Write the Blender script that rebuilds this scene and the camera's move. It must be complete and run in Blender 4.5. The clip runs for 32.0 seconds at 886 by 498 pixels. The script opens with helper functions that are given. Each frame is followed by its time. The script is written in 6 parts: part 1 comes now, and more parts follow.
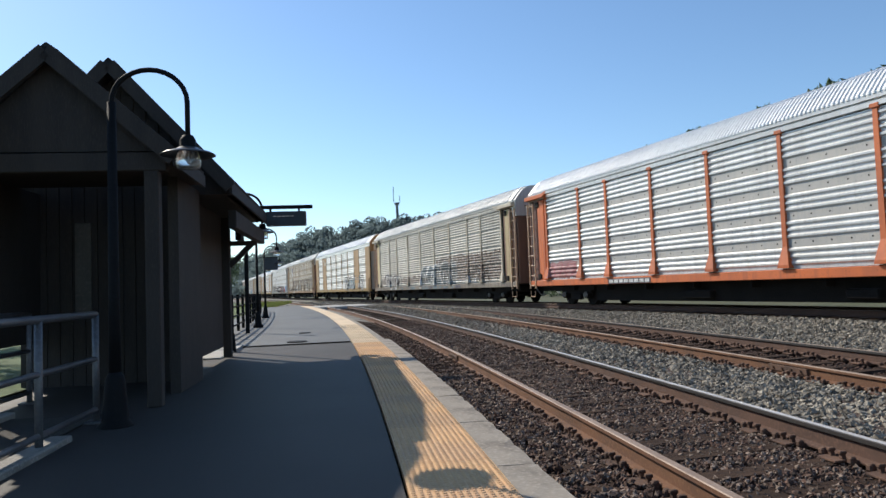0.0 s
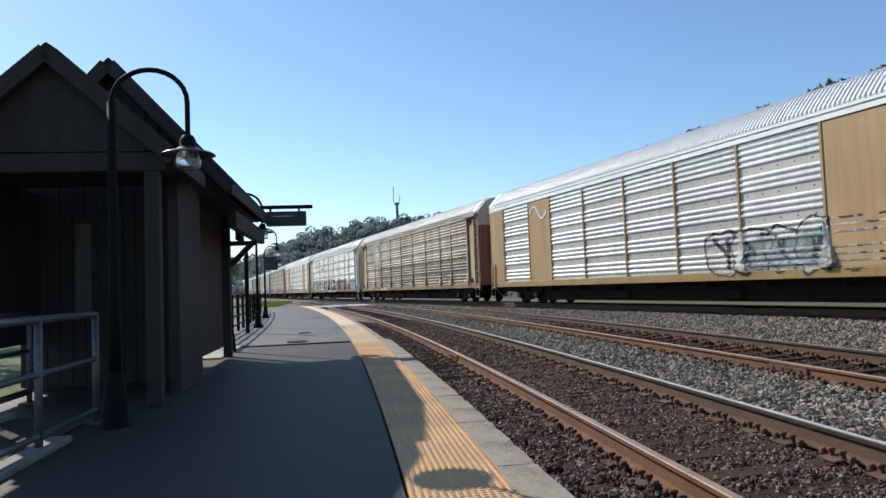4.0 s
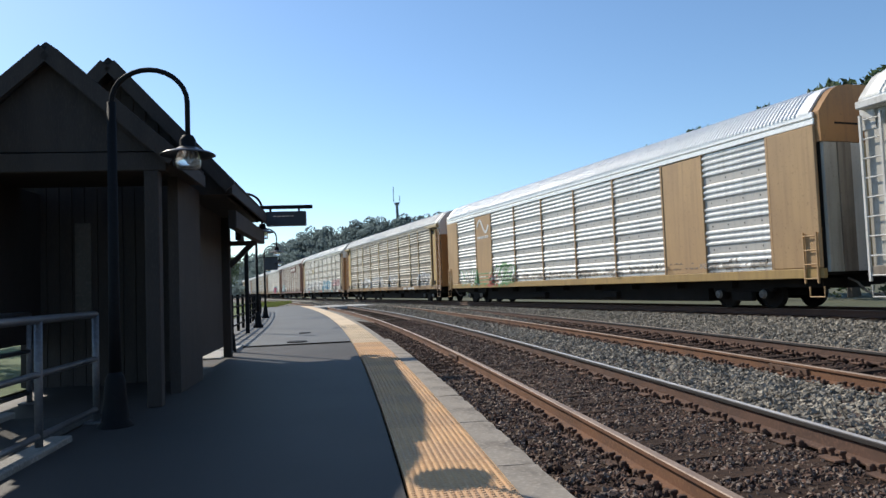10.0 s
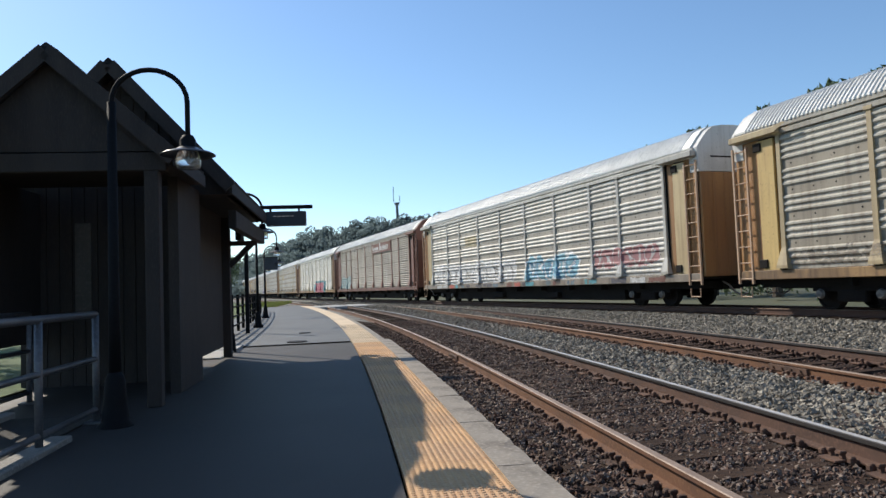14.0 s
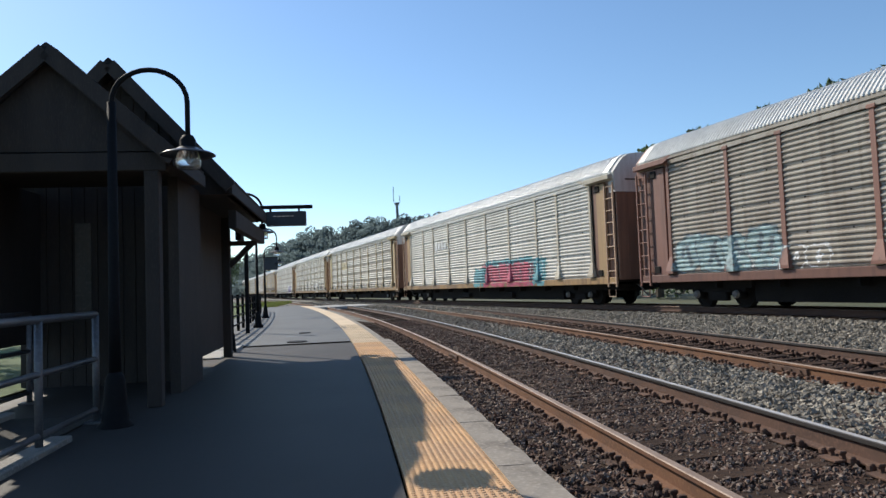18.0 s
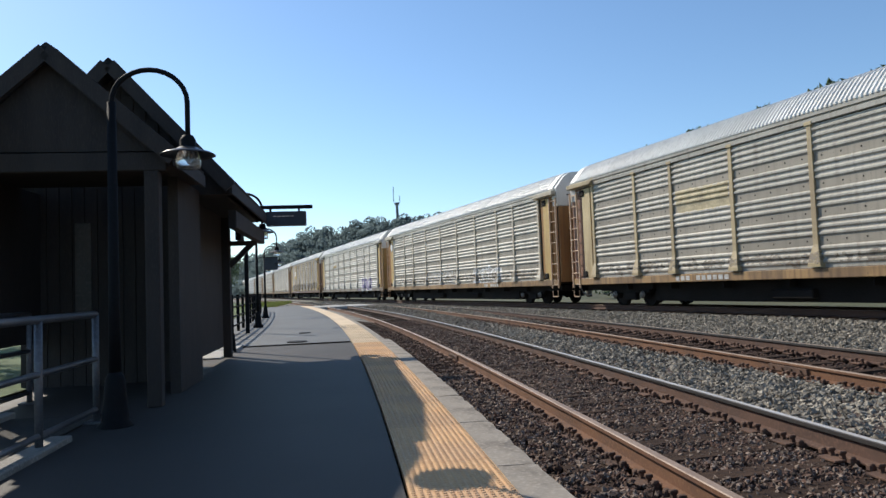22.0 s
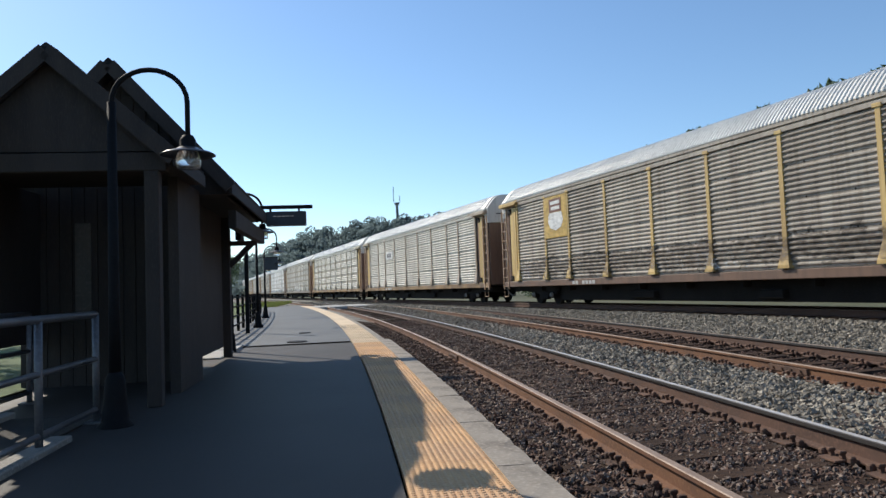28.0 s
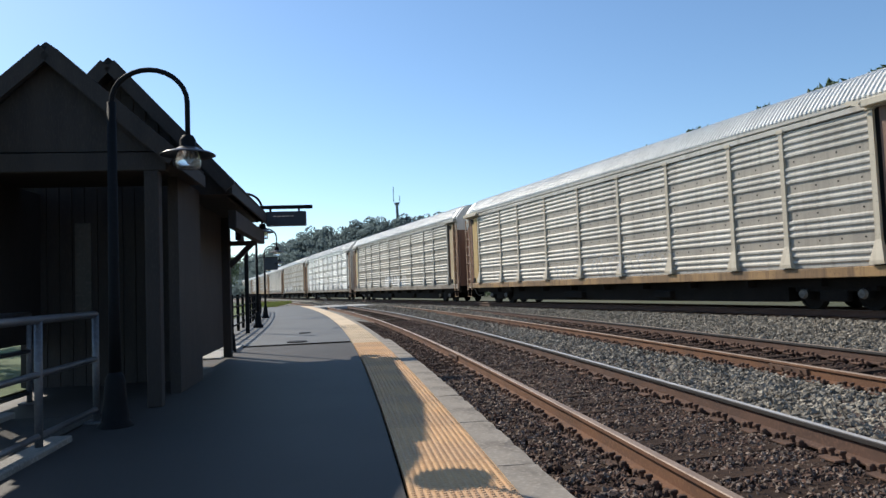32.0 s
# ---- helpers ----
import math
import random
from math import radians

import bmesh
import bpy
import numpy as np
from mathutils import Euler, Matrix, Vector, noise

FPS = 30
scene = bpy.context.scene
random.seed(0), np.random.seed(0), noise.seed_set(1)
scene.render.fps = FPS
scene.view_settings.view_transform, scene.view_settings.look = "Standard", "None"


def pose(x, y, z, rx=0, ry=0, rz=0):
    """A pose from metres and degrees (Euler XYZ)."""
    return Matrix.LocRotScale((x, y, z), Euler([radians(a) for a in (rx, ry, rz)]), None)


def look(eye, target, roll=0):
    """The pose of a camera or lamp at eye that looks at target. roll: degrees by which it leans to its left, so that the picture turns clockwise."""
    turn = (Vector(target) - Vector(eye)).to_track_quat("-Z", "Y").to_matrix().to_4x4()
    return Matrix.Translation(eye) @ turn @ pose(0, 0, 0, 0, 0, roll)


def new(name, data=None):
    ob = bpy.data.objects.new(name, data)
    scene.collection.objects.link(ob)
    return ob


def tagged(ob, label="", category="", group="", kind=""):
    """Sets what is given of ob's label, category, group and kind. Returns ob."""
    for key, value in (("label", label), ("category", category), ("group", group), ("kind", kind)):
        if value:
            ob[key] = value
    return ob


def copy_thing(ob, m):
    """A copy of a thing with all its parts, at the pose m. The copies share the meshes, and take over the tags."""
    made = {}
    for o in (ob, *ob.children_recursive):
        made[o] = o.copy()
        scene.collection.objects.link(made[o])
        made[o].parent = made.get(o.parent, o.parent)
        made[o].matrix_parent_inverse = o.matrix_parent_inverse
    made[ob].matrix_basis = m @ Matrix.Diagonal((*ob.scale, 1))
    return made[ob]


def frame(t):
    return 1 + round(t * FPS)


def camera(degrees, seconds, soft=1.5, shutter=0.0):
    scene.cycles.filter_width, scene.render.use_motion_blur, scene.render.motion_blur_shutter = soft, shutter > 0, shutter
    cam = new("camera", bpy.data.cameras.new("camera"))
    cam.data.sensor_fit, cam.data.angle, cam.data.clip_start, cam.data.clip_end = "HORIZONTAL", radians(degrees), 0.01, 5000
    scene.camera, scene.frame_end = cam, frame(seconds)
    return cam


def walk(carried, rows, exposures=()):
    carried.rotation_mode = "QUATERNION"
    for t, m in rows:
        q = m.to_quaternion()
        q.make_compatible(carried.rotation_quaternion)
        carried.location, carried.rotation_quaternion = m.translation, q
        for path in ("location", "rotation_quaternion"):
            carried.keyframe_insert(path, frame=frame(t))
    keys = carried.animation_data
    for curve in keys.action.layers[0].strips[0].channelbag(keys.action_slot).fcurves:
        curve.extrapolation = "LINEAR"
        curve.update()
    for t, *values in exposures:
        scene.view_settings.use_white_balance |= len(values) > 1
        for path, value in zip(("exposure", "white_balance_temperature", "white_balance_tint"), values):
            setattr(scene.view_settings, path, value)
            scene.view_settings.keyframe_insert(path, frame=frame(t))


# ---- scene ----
# A camera on a stand on the station platform; it does not move.
cam = camera(64.05, 32.0, soft=1.5)
EYE = Vector((0, 0, 1.2585))
TILT = radians(3.027)
VIEW = look(EYE, EYE + Vector((0, math.cos(TILT), math.sin(TILT))), -2.179)
walk(cam, [(0, VIEW), (32, VIEW)], exposures=[(0, 0.08, 6350, 9), (32, 0.08, 6350, 9)])

# Sun ahead and to the left, clear sky.
SUN_DIR = Vector((-0.574, 0.557, 0.600)).normalized()
sun_elev = math.asin(SUN_DIR.z)
sun_azim = math.atan2(SUN_DIR.x, SUN_DIR.y)
world = bpy.data.worlds.new("sky")
scene.world = world
world.use_nodes = True
wn = world.node_tree.nodes
sky = wn.new("ShaderNodeTexSky")
sky.sky_type = 'NISHITA'
sky.sun_disc = False
sky.sun_elevation = sun_elev
sky.sun_rotation = sun_azim
sky.air_density, sky.dust_density, sky.ozone_density = 1.0, 0.25, 3.5
wn["Background"].inputs["Strength"].default_value = 0.135
tint = wn.new("ShaderNodeMix")
tint.data_type, tint.blend_type = 'RGBA', 'MULTIPLY'
tint.inputs[0].default_value = 1.0
tint.inputs[7].default_value = (0.975, 1.04, 1.06, 1)
world.node_tree.links.new(sky.outputs[0], tint.inputs[6])
world.node_tree.links.new(tint.outputs[2], wn["Background"].inputs["Color"])
sun = new("sun", bpy.data.lights.new("sun", 'SUN'))
sun.data.energy, sun.data.angle, sun.data.color = 5.0, radians(0.53), (1.0, 0.905, 0.775)
sun.matrix_world = look((0, 0, 60), Vector((0, 0, 60)) - SUN_DIR)


# ---- materials ----
def ramp_mix(nt, fac, a, b):
    m = nt.nodes.new("ShaderNodeMix")
    m.data_type = 'RGBA'
    nt.links.new(fac, m.inputs[0])
    for sock, c in ((m.inputs[6], a), (m.inputs[7], b)):
        if isinstance(c, tuple):
            sock.default_value = (*c[:3], 1)
        else:
            nt.links.new(c, sock)
    return m.outputs[2]


def noise_fac(nt, scale, lo, hi, detail=5, vec=None, stretch=None):
    if vec is None:
        tc = nt.nodes.new("ShaderNodeTexCoord")
        vec = tc.outputs["Object"]
    if stretch:
        mp = nt.nodes.new("ShaderNodeMapping")
        mp.inputs["Scale"].default_value = stretch
        nt.links.new(vec, mp.inputs["Vector"])
        vec = mp.outputs[0]
    n = nt.nodes.new("ShaderNodeTexNoise")
    n.inputs["Scale"].default_value = scale
    n.inputs["Detail"].default_value = detail
    nt.links.new(vec, n.inputs["Vector"])
    r = nt.nodes.new("ShaderNodeMapRange")
    r.inputs[1].default_value, r.inputs[2].default_value = lo, hi
    nt.links.new(n.outputs["Fac"], r.inputs[0])
    return r.outputs[0], n.outputs["Fac"]


def mat(name, base, second=None, third=None, rough=0.7, metal=0.0, big=1.5, fine=25.0, bump=0.3, dist=0.01,
        stretch=None, per_object=0.0, per_island=0.0, amount=(0.4, 0.65), spec=0.5):
    """base with patches of second (large) and third (fine), a bump and a little change from piece to piece"""
    m = bpy.data.materials.new(name)
    m.use_nodes = True
    nt = m.node_tree
    b = nt.nodes["Principled BSDF"]
    second = second or tuple(c * 0.7 for c in base)
    third = third or tuple(min(1, c * 1.25) for c in base)
    f1, _ = noise_fac(nt, big, amount[0], amount[1], stretch=stretch)
    f2, raw = noise_fac(nt, fine, 0.5, 0.75, stretch=stretch)
    col = ramp_mix(nt, f2, ramp_mix(nt, f1, base, second), third)
    if per_object or per_island:
        if per_object:
            src = nt.nodes.new("ShaderNodeObjectInfo").outputs["Random"]
        else:
            src = nt.nodes.new("ShaderNodeNewGeometry").outputs["Random Per Island"]
        k = per_object or per_island
        mr = nt.nodes.new("ShaderNodeMapRange")
        mr.inputs[3].default_value, mr.inputs[4].default_value = 1 - k, 1 + k
        nt.links.new(src, mr.inputs[0])
        hsv = nt.nodes.new("ShaderNodeHueSaturation")
        nt.links.new(mr.outputs[0], hsv.inputs["Value"])
        nt.links.new(col, hsv.inputs["Color"])
        col = hsv.outputs[0]
    nt.links.new(col, b.inputs["Base Color"])
    b.inputs["Roughness"].default_value = rough
    b.inputs["Metallic"].default_value = metal
    b.inputs["Specular IOR Level"].default_value = spec
    if bump:
        bp = nt.nodes.new("ShaderNodeBump")
        bp.inputs["Strength"].default_value = bump
        bp.inputs["Distance"].default_value = dist
        nt.links.new(raw, bp.inputs["Height"])
        nt.links.new(bp.outputs[0], b.inputs["Normal"])
    return m


M_asphalt = mat("asphalt", (0.041, 0.0335, 0.0275), (0.025, 0.021, 0.0175), (0.062, 0.052, 0.044), rough=0.68, big=0.6, fine=90, bump=0.6, dist=0.007, spec=0.34, amount=(0.42, 0.70))
# Far platform's copy of the asphalt, its sunlit brightness put into the colour.
M_asphalt_sunlit = mat("pale_sunlit_asphalt", (0.105, 0.104, 0.096), (0.078, 0.077, 0.072), (0.145, 0.142, 0.132), rough=0.66, big=0.5, fine=70, bump=0.6, dist=0.007, spec=0.42, amount=(0.42, 0.70))
M_concrete = mat("kerb_concrete", (0.265, 0.23, 0.185), (0.12, 0.098, 0.075), (0.37, 0.33, 0.275), rough=0.9, big=2.6, fine=28, bump=0.6, dist=0.008, amount=(0.45, 0.72))
M_tactile = mat("tactile_yellow", (0.645, 0.392, 0.195), (0.53, 0.33, 0.185), (0.71, 0.47, 0.25), rough=0.75, big=1.2, fine=30, bump=0.15, per_object=0.07, spec=0.3)
# Far tiles: the sun's glare is washed into a paler base colour.
M_tactile_far = mat("glare_pale_tactile", (0.68, 0.53, 0.35), (0.56, 0.43, 0.28), (0.74, 0.61, 0.44), rough=0.8, big=1.5, fine=20, bump=0.15, per_object=0.09, spec=0.3)
M_bank = mat("pale_ballast_bed", (0.18, 0.175, 0.15), (0.08, 0.072, 0.06), (0.28, 0.26, 0.225), rough=0.95, big=2.5, fine=12, bump=1.0, dist=0.05)
M_ballast = mat("ballast_bed", (0.070, 0.043, 0.031), (0.04, 0.025, 0.018), (0.11, 0.075, 0.056), rough=0.95, big=1.2, fine=22, bump=1.0, dist=0.05)
M_stone = mat("ballast_stone", (0.25, 0.22, 0.172), (0.105, 0.090, 0.068), (0.40, 0.362, 0.295), rough=0.9, big=6, fine=60, bump=0.2, per_island=0.65)
M_stone_mid = mat("brownish_stone", (0.205, 0.150, 0.112), (0.10, 0.068, 0.049), (0.36, 0.285, 0.225), rough=0.9, big=6, fine=60, bump=0.2, per_island=0.6)
M_stone_dark = mat("stained_stone", (0.094, 0.051, 0.034), (0.048, 0.026, 0.018), (0.18, 0.122, 0.090), rough=0.95, big=6, fine=60, bump=0.2, per_island=0.55)
M_tie = mat("tie_wood", (0.043, 0.025, 0.016), (0.026, 0.016, 0.011), (0.078, 0.048, 0.032), spec=0.2, rough=0.95, big=3, fine=14, bump=0.6, dist=0.012, stretch=(1, 8, 8), per_object=0.25)
M_rust_dark = mat("rail_rust_dark", (0.088, 0.044, 0.028), (0.058, 0.031, 0.022), (0.125, 0.064, 0.04), rough=0.85, big=2, fine=40, bump=0.2, dist=0.003)
M_rust = mat("rail_rust", (0.140, 0.062, 0.028), (0.095, 0.044, 0.023), (0.19, 0.092, 0.044), rough=0.85, big=2, fine=40, bump=0.2, dist=0.003)
M_railworn = mat("worn_rail_head", (0.30, 0.215, 0.155), (0.22, 0.15, 0.105), (0.38, 0.29, 0.22), rough=0.6, metal=0.15, big=2, fine=40, bump=0.05)
M_railtop = mat("rail_head_steel", (0.70, 0.66, 0.61), (0.58, 0.53, 0.48), (0.76, 0.73, 0.69), rough=0.42, metal=0.5, big=2, fine=60, bump=0.03)
M_grass = mat("grass", (0.09, 0.13, 0.035), (0.06, 0.09, 0.03), (0.14, 0.17, 0.05), rough=0.95, big=0.7, fine=20, bump=0.6, dist=0.05)
M_ground = mat("dry_ground", (0.09, 0.093, 0.052), (0.062, 0.074, 0.036), (0.13, 0.125, 0.078), rough=0.95, big=0.15, fine=6, bump=0.6, dist=0.05)
M_dark_wood = mat("dark_brown_siding", (0.036, 0.027, 0.022), (0.025, 0.019, 0.016), (0.048, 0.037, 0.030), rough=0.8, big=1.0, fine=18, bump=0.3, stretch=(6, 6, 1))
M_shingle = mat("dark_shingles", (0.05, 0.05, 0.053), (0.036, 0.036, 0.039), (0.066, 0.066, 0.07), rough=0.9, big=1.0, fine=40, bump=0.5, per_object=0.25)
# Near-black for the rail head's platform side: its shade put into the colour.
M_head_shade = mat("rail_head_shade", (0.022, 0.018, 0.016), (0.014, 0.012, 0.011), (0.04, 0.03, 0.025), rough=0.6, big=2, fine=40, bump=0.05)
M_black = mat("black_paint", (0.010, 0.010, 0.011), spec=0.12, rough=0.7, big=3, fine=40, bump=0.05)


def leafy(m, share=0.45):
    """lets light through the leaves"""
    nt = m.node_tree
    out = nt.nodes["Material Output"]
    pb = nt.nodes["Principled BSDF"]
    tr = nt.nodes.new("ShaderNodeBsdfTranslucent")
    mx = nt.nodes.new("ShaderNodeMixShader")
    mx.inputs[0].default_value = share
    nt.links.new(pb.inputs["Base Color"].links[0].from_socket, tr.inputs["Color"])
    nt.links.new(pb.outputs[0], mx.inputs[1])
    nt.links.new(tr.outputs[0], mx.inputs[2])
    nt.links.new(mx.outputs[0], out.inputs["Surface"])
    return m


# Near-black for underframes, trucks, wheels, body cores and panel dots.
M_under = mat("underframe_black", (0.015, 0.0125, 0.011), (0.010, 0.0085, 0.0075), spec=0.2, rough=0.9, big=1.5, fine=20, bump=0.3)
# Paled with the same haze tone, so gaps in the far woods stay light.
M_hill = mat("woodland", (0.09, 0.125, 0.10), (0.07, 0.10, 0.08), (0.11, 0.145, 0.115), rough=0.95, big=0.05, fine=0.6, bump=0)

CAR_PAINT, CAR_TONES = {}, {}


def car_paint(name, base, dirt, rough=0.6, metal=0.0, amount=(0.40, 0.66)):
    """weathered wagon paint: patches of dirt, rain streaks, specks and scuffs, another pattern on every sheet"""
    if name in CAR_PAINT:
        return CAR_PAINT[name]
    m = bpy.data.materials.new(name)
    m.use_nodes = True
    nt = m.node_tree
    b = nt.nodes["Principled BSDF"]
    tc = nt.nodes.new("ShaderNodeTexCoord")
    oi = nt.nodes.new("ShaderNodeObjectInfo")
    mul = nt.nodes.new("ShaderNodeMath")
    mul.operation = 'MULTIPLY'
    mul.inputs[1].default_value = 173.0
    nt.links.new(oi.outputs["Random"], mul.inputs[0])
    add = nt.nodes.new("ShaderNodeVectorMath")
    add.operation = 'ADD'
    nt.links.new(tc.outputs["Object"], add.inputs[0])
    nt.links.new(mul.outputs[0], add.inputs[1])
    vec = add.outputs[0]
    f1, _ = noise_fac(nt, 0.9, amount[0], amount[1], vec=vec, stretch=(1, 1, 0.5))
    f2, raw = noise_fac(nt, 2.2, 0.48, 0.74, vec=vec, stretch=(3.0, 3.0, 0.16))
    f3, _ = noise_fac(nt, 16, 0.60, 0.74, vec=vec)
    dark = tuple(c * 0.62 for c in dirt)
    mid = tuple(0.5 * (x + y) for x, y in zip(base, dirt))
    col = ramp_mix(nt, f1, base, mid)
    streak = nt.nodes.new("ShaderNodeMath")
    streak.operation = 'MULTIPLY'
    streak.inputs[1].default_value = 0.8
    nt.links.new(f2, streak.inputs[0])
    col = ramp_mix(nt, streak.outputs[0], col, dirt)
    speck = nt.nodes.new("ShaderNodeMath")
    speck.operation = 'MULTIPLY'
    speck.inputs[1].default_value = 0.55
    nt.links.new(f3, speck.inputs[0])
    col = ramp_mix(nt, speck.outputs[0], col, dark)
    mr = nt.nodes.new("ShaderNodeMapRange")
    mr.inputs[3].default_value, mr.inputs[4].default_value = 0.90, 1.10
    nt.links.new(oi.outputs["Random"], mr.inputs[0])
    hsv = nt.nodes.new("ShaderNodeHueSaturation")
    nt.links.new(mr.outputs[0], hsv.inputs["Value"])
    nt.links.new(col, hsv.inputs["Color"])
    nt.links.new(hsv.outputs[0], b.inputs["Base Color"])
    b.inputs["Roughness"].default_value = rough
    b.inputs["Metallic"].default_value = metal
    bp = nt.nodes.new("ShaderNodeBump")
    bp.inputs["Strength"].default_value = 0.12
    bp.inputs["Distance"].default_value = 0.01
    nt.links.new(raw, bp.inputs["Height"])
    nt.links.new(bp.outputs[0], b.inputs["Normal"])
    CAR_PAINT[name] = m
    CAR_TONES[name] = (base, dirt, rough, metal)
    return m


# ---- mesh helpers ----
def part(name, bm, material, parent=None, label="", smooth=False):
    me = bpy.data.meshes.new(name)
    bm.to_mesh(me)
    bm.free()
    for mt in (material if isinstance(material, (list, tuple)) else [material]):
        me.materials.append(mt)
    if smooth:
        me.polygons.foreach_set("use_smooth", [True] * len(me.polygons))
    ob = new(name, me)
    if parent:
        ob.parent = parent
    if label:
        ob["label"] = label
    return ob


def thing(name, label, category, group="", m=None):
    e = new(name)
    e.empty_display_size = 0.2
    tagged(e, label, category, group)
    if m is not None:
        e.matrix_world = m
    return e


def box(bm, lo, hi, bevel=0.0, rot=None, mat_index=0):
    lo, hi = Vector(lo), Vector(hi)
    c, d = (lo + hi) / 2, hi - lo
    m = Matrix.Translation(c) @ (rot.to_4x4() if rot else Matrix.Identity(4)) @ Matrix.Diagonal((*d, 1))
    r = bmesh.ops.create_cube(bm, size=1, matrix=m)
    vs = r["verts"]
    if bevel:
        es = list({e for v in vs for e in v.link_edges})
        bmesh.ops.bevel(bm, geom=es, offset=bevel, segments=1, affect='EDGES')
    if mat_index:
        for f in {f for v in vs if v.is_valid for f in v.link_faces}:
            f.material_index = mat_index
    return vs


def bx(*lohi, bevel=0.0):
    bm = bmesh.new()
    box(bm, lohi[:3], lohi[3:], bevel)
    return bm


def tube(bm, pts, r, seg=8, caps=True, radii=None):
    """a round bar along points"""
    pts = [Vector(p) for p in pts]
    rings = []
    up = None
    for i, p in enumerate(pts):
        d = (pts[min(i + 1, len(pts) - 1)] - pts[max(i - 1, 0)]).normalized()
        if up is None:
            up = d.orthogonal().normalized()
        up = (up - d * up.dot(d)).normalized()
        side = d.cross(up)
        rr = radii[i] if radii else r
        rings.append([bm.verts.new(p + (up * math.cos(a) + side * math.sin(a)) * rr) for a in (2 * math.pi * k / seg for k in range(seg))])
    for a, b in zip(rings, rings[1:]):
        for k in range(seg):
            bm.faces.new((a[k], a[(k + 1) % seg], b[(k + 1) % seg], b[k]))
    if caps:
        bm.faces.new(rings[0][::-1])
        bm.faces.new(rings[-1])
    return bm


def beam(bm, a, b, w, h):
    """a square bar from a to b, w across, h high"""
    a, b = Vector(a), Vector(b)
    d = b - a
    m = Matrix.Translation((a + b) / 2) @ d.to_track_quat('X', 'Z').to_matrix().to_4x4() @ Matrix.Diagonal((d.length, w, h, 1))
    bmesh.ops.create_cube(bm, size=1, matrix=m)
    return bm


def mesh_from(name, verts, faces, material, parent=None, label="", smooth=False):
    me = bpy.data.meshes.new(name)
    me.from_pydata(verts, [], faces)
    me.materials.append(material)
    if smooth:
        me.polygons.foreach_set("use_smooth", [True] * len(me.polygons))
    ob = new(name, me)
    if parent:
        ob.parent = parent
    if label:
        ob["label"] = label
    return ob


# ---- plan: the three tracks ----
# s runs along each track, away from the camera; the heading is turned to the left of +y.
STEP = 0.5
S_MIN, S_MAX = -460.0, 700.0
S_ALL = np.arange(S_MIN, S_MAX, STEP)


def line_of(offset, heading0, curvature):
    th = np.cumsum(curvature(S_ALL)) * STEP
    i0 = int(-S_MIN / STEP)
    th = th - th[i0] + heading0
    x = np.cumsum(-np.sin(th)) * STEP
    y = np.cumsum(np.cos(th)) * STEP
    x += offset * math.cos(heading0) - x[i0]
    y += offset * math.sin(heading0) - y[i0]
    return x, y, th


LINE_A = line_of(2.140, 0.1236, lambda s: np.where(s > 108, 0, np.where(s < -60, 0, 0.00318 - 2.0e-5 * s)))
LINE_T = line_of(16.06, 0.3043, lambda s: np.interp(s, [-200, -80, 0, 30, 60, 90, 130, 170, 200, 330, 400],
                                                   [0, 0.003, 0.00297, 0.00011, 0.0, -0.00066, -0.0001, 0, 0.0, 0.003, 0]))


def on_line(line, s, off=0.0, z=0.0):
    x, y, th = (float(np.interp(s, S_ALL, c)) for c in line)
    return Vector((x + off * math.cos(th), y + off * math.sin(th), z)), th


# the middle track keeps this offset from the first rail
SECOND = 3.90
GAUGE = 1.505
Z_A, Z_A2, Z_B, Z_B2, Z_T = 0.0, 0.056, 0.03, 0.085, 0.28

# ---- ground ----
def sheet(name, line, s0, s1, ds, offs, zs, material, label, kind="structure", wob=0.0):
    ss = np.arange(s0, s1 + 0.01, ds)
    verts, faces = [], []
    rnd = random.Random(5)
    for s in ss:
        for o, z in zip(offs, zs):
            p, _ = on_line(line, float(s), o, z + rnd.uniform(-wob, wob))
            verts.append(p)
    n = len(offs)
    for i in range(len(ss) - 1):
        for j in range(n - 1):
            faces.append((i * n + j, i * n + j + 1, (i + 1) * n + j + 1, (i + 1) * n + j))
    ob = mesh_from(name, verts, faces, material)
    return tagged(ob, label, name.replace("_", " "), kind=kind)


g = bmesh.new()
bmesh.ops.create_grid(g, x_segments=60, y_segments=60, size=2500, matrix=Matrix.Translation((0, 0, -0.75)))
tagged(part("ground", g, M_ground), "dry grassy ground reaching to the horizon", "ground", kind="structure")

# ballast from the platform edge to beyond the train's track
OFFS = [-1.15, -0.9, -0.4, 0, 1.5, 2.1, 2.7, 3.4, 3.9, 5.4, 6.2]
ZS = [-0.42, -0.30, -0.25, -0.24, -0.185, -0.17, -0.16, -0.17, -0.205, -0.150, -0.13]
sheet("ballast", LINE_A, -30, 230, 1.0, OFFS, ZS, M_ballast, "grey crushed stone ballast under the tracks", wob=0.012)
sheet("ballast_bank", LINE_T, -450, 690, 2.0, [-9.0, -4.6, -3.2, -2.2, -1.4, 1.4, 2.6, 4.2], [-0.20, -0.16, -0.07, 0.04, 0.065, 0.065, 0.0, -0.74], M_bank,
      "grey crushed stone ballast bank under the train", wob=0.012)


# ---- tracks: rails, ties, tie plates ----
RAIL_PROFILE = [(-0.07, -0.175), (0.07, -0.175), (0.07, -0.163), (0.012, -0.145), (0.010, -0.045), (0.036, -0.035), (0.036, -0.006), (0.028, 0.0),
                (-0.028, 0.0), (-0.036, -0.006), (-0.036, -0.035), (-0.010, -0.045), (-0.012, -0.145), (-0.07, -0.163)]


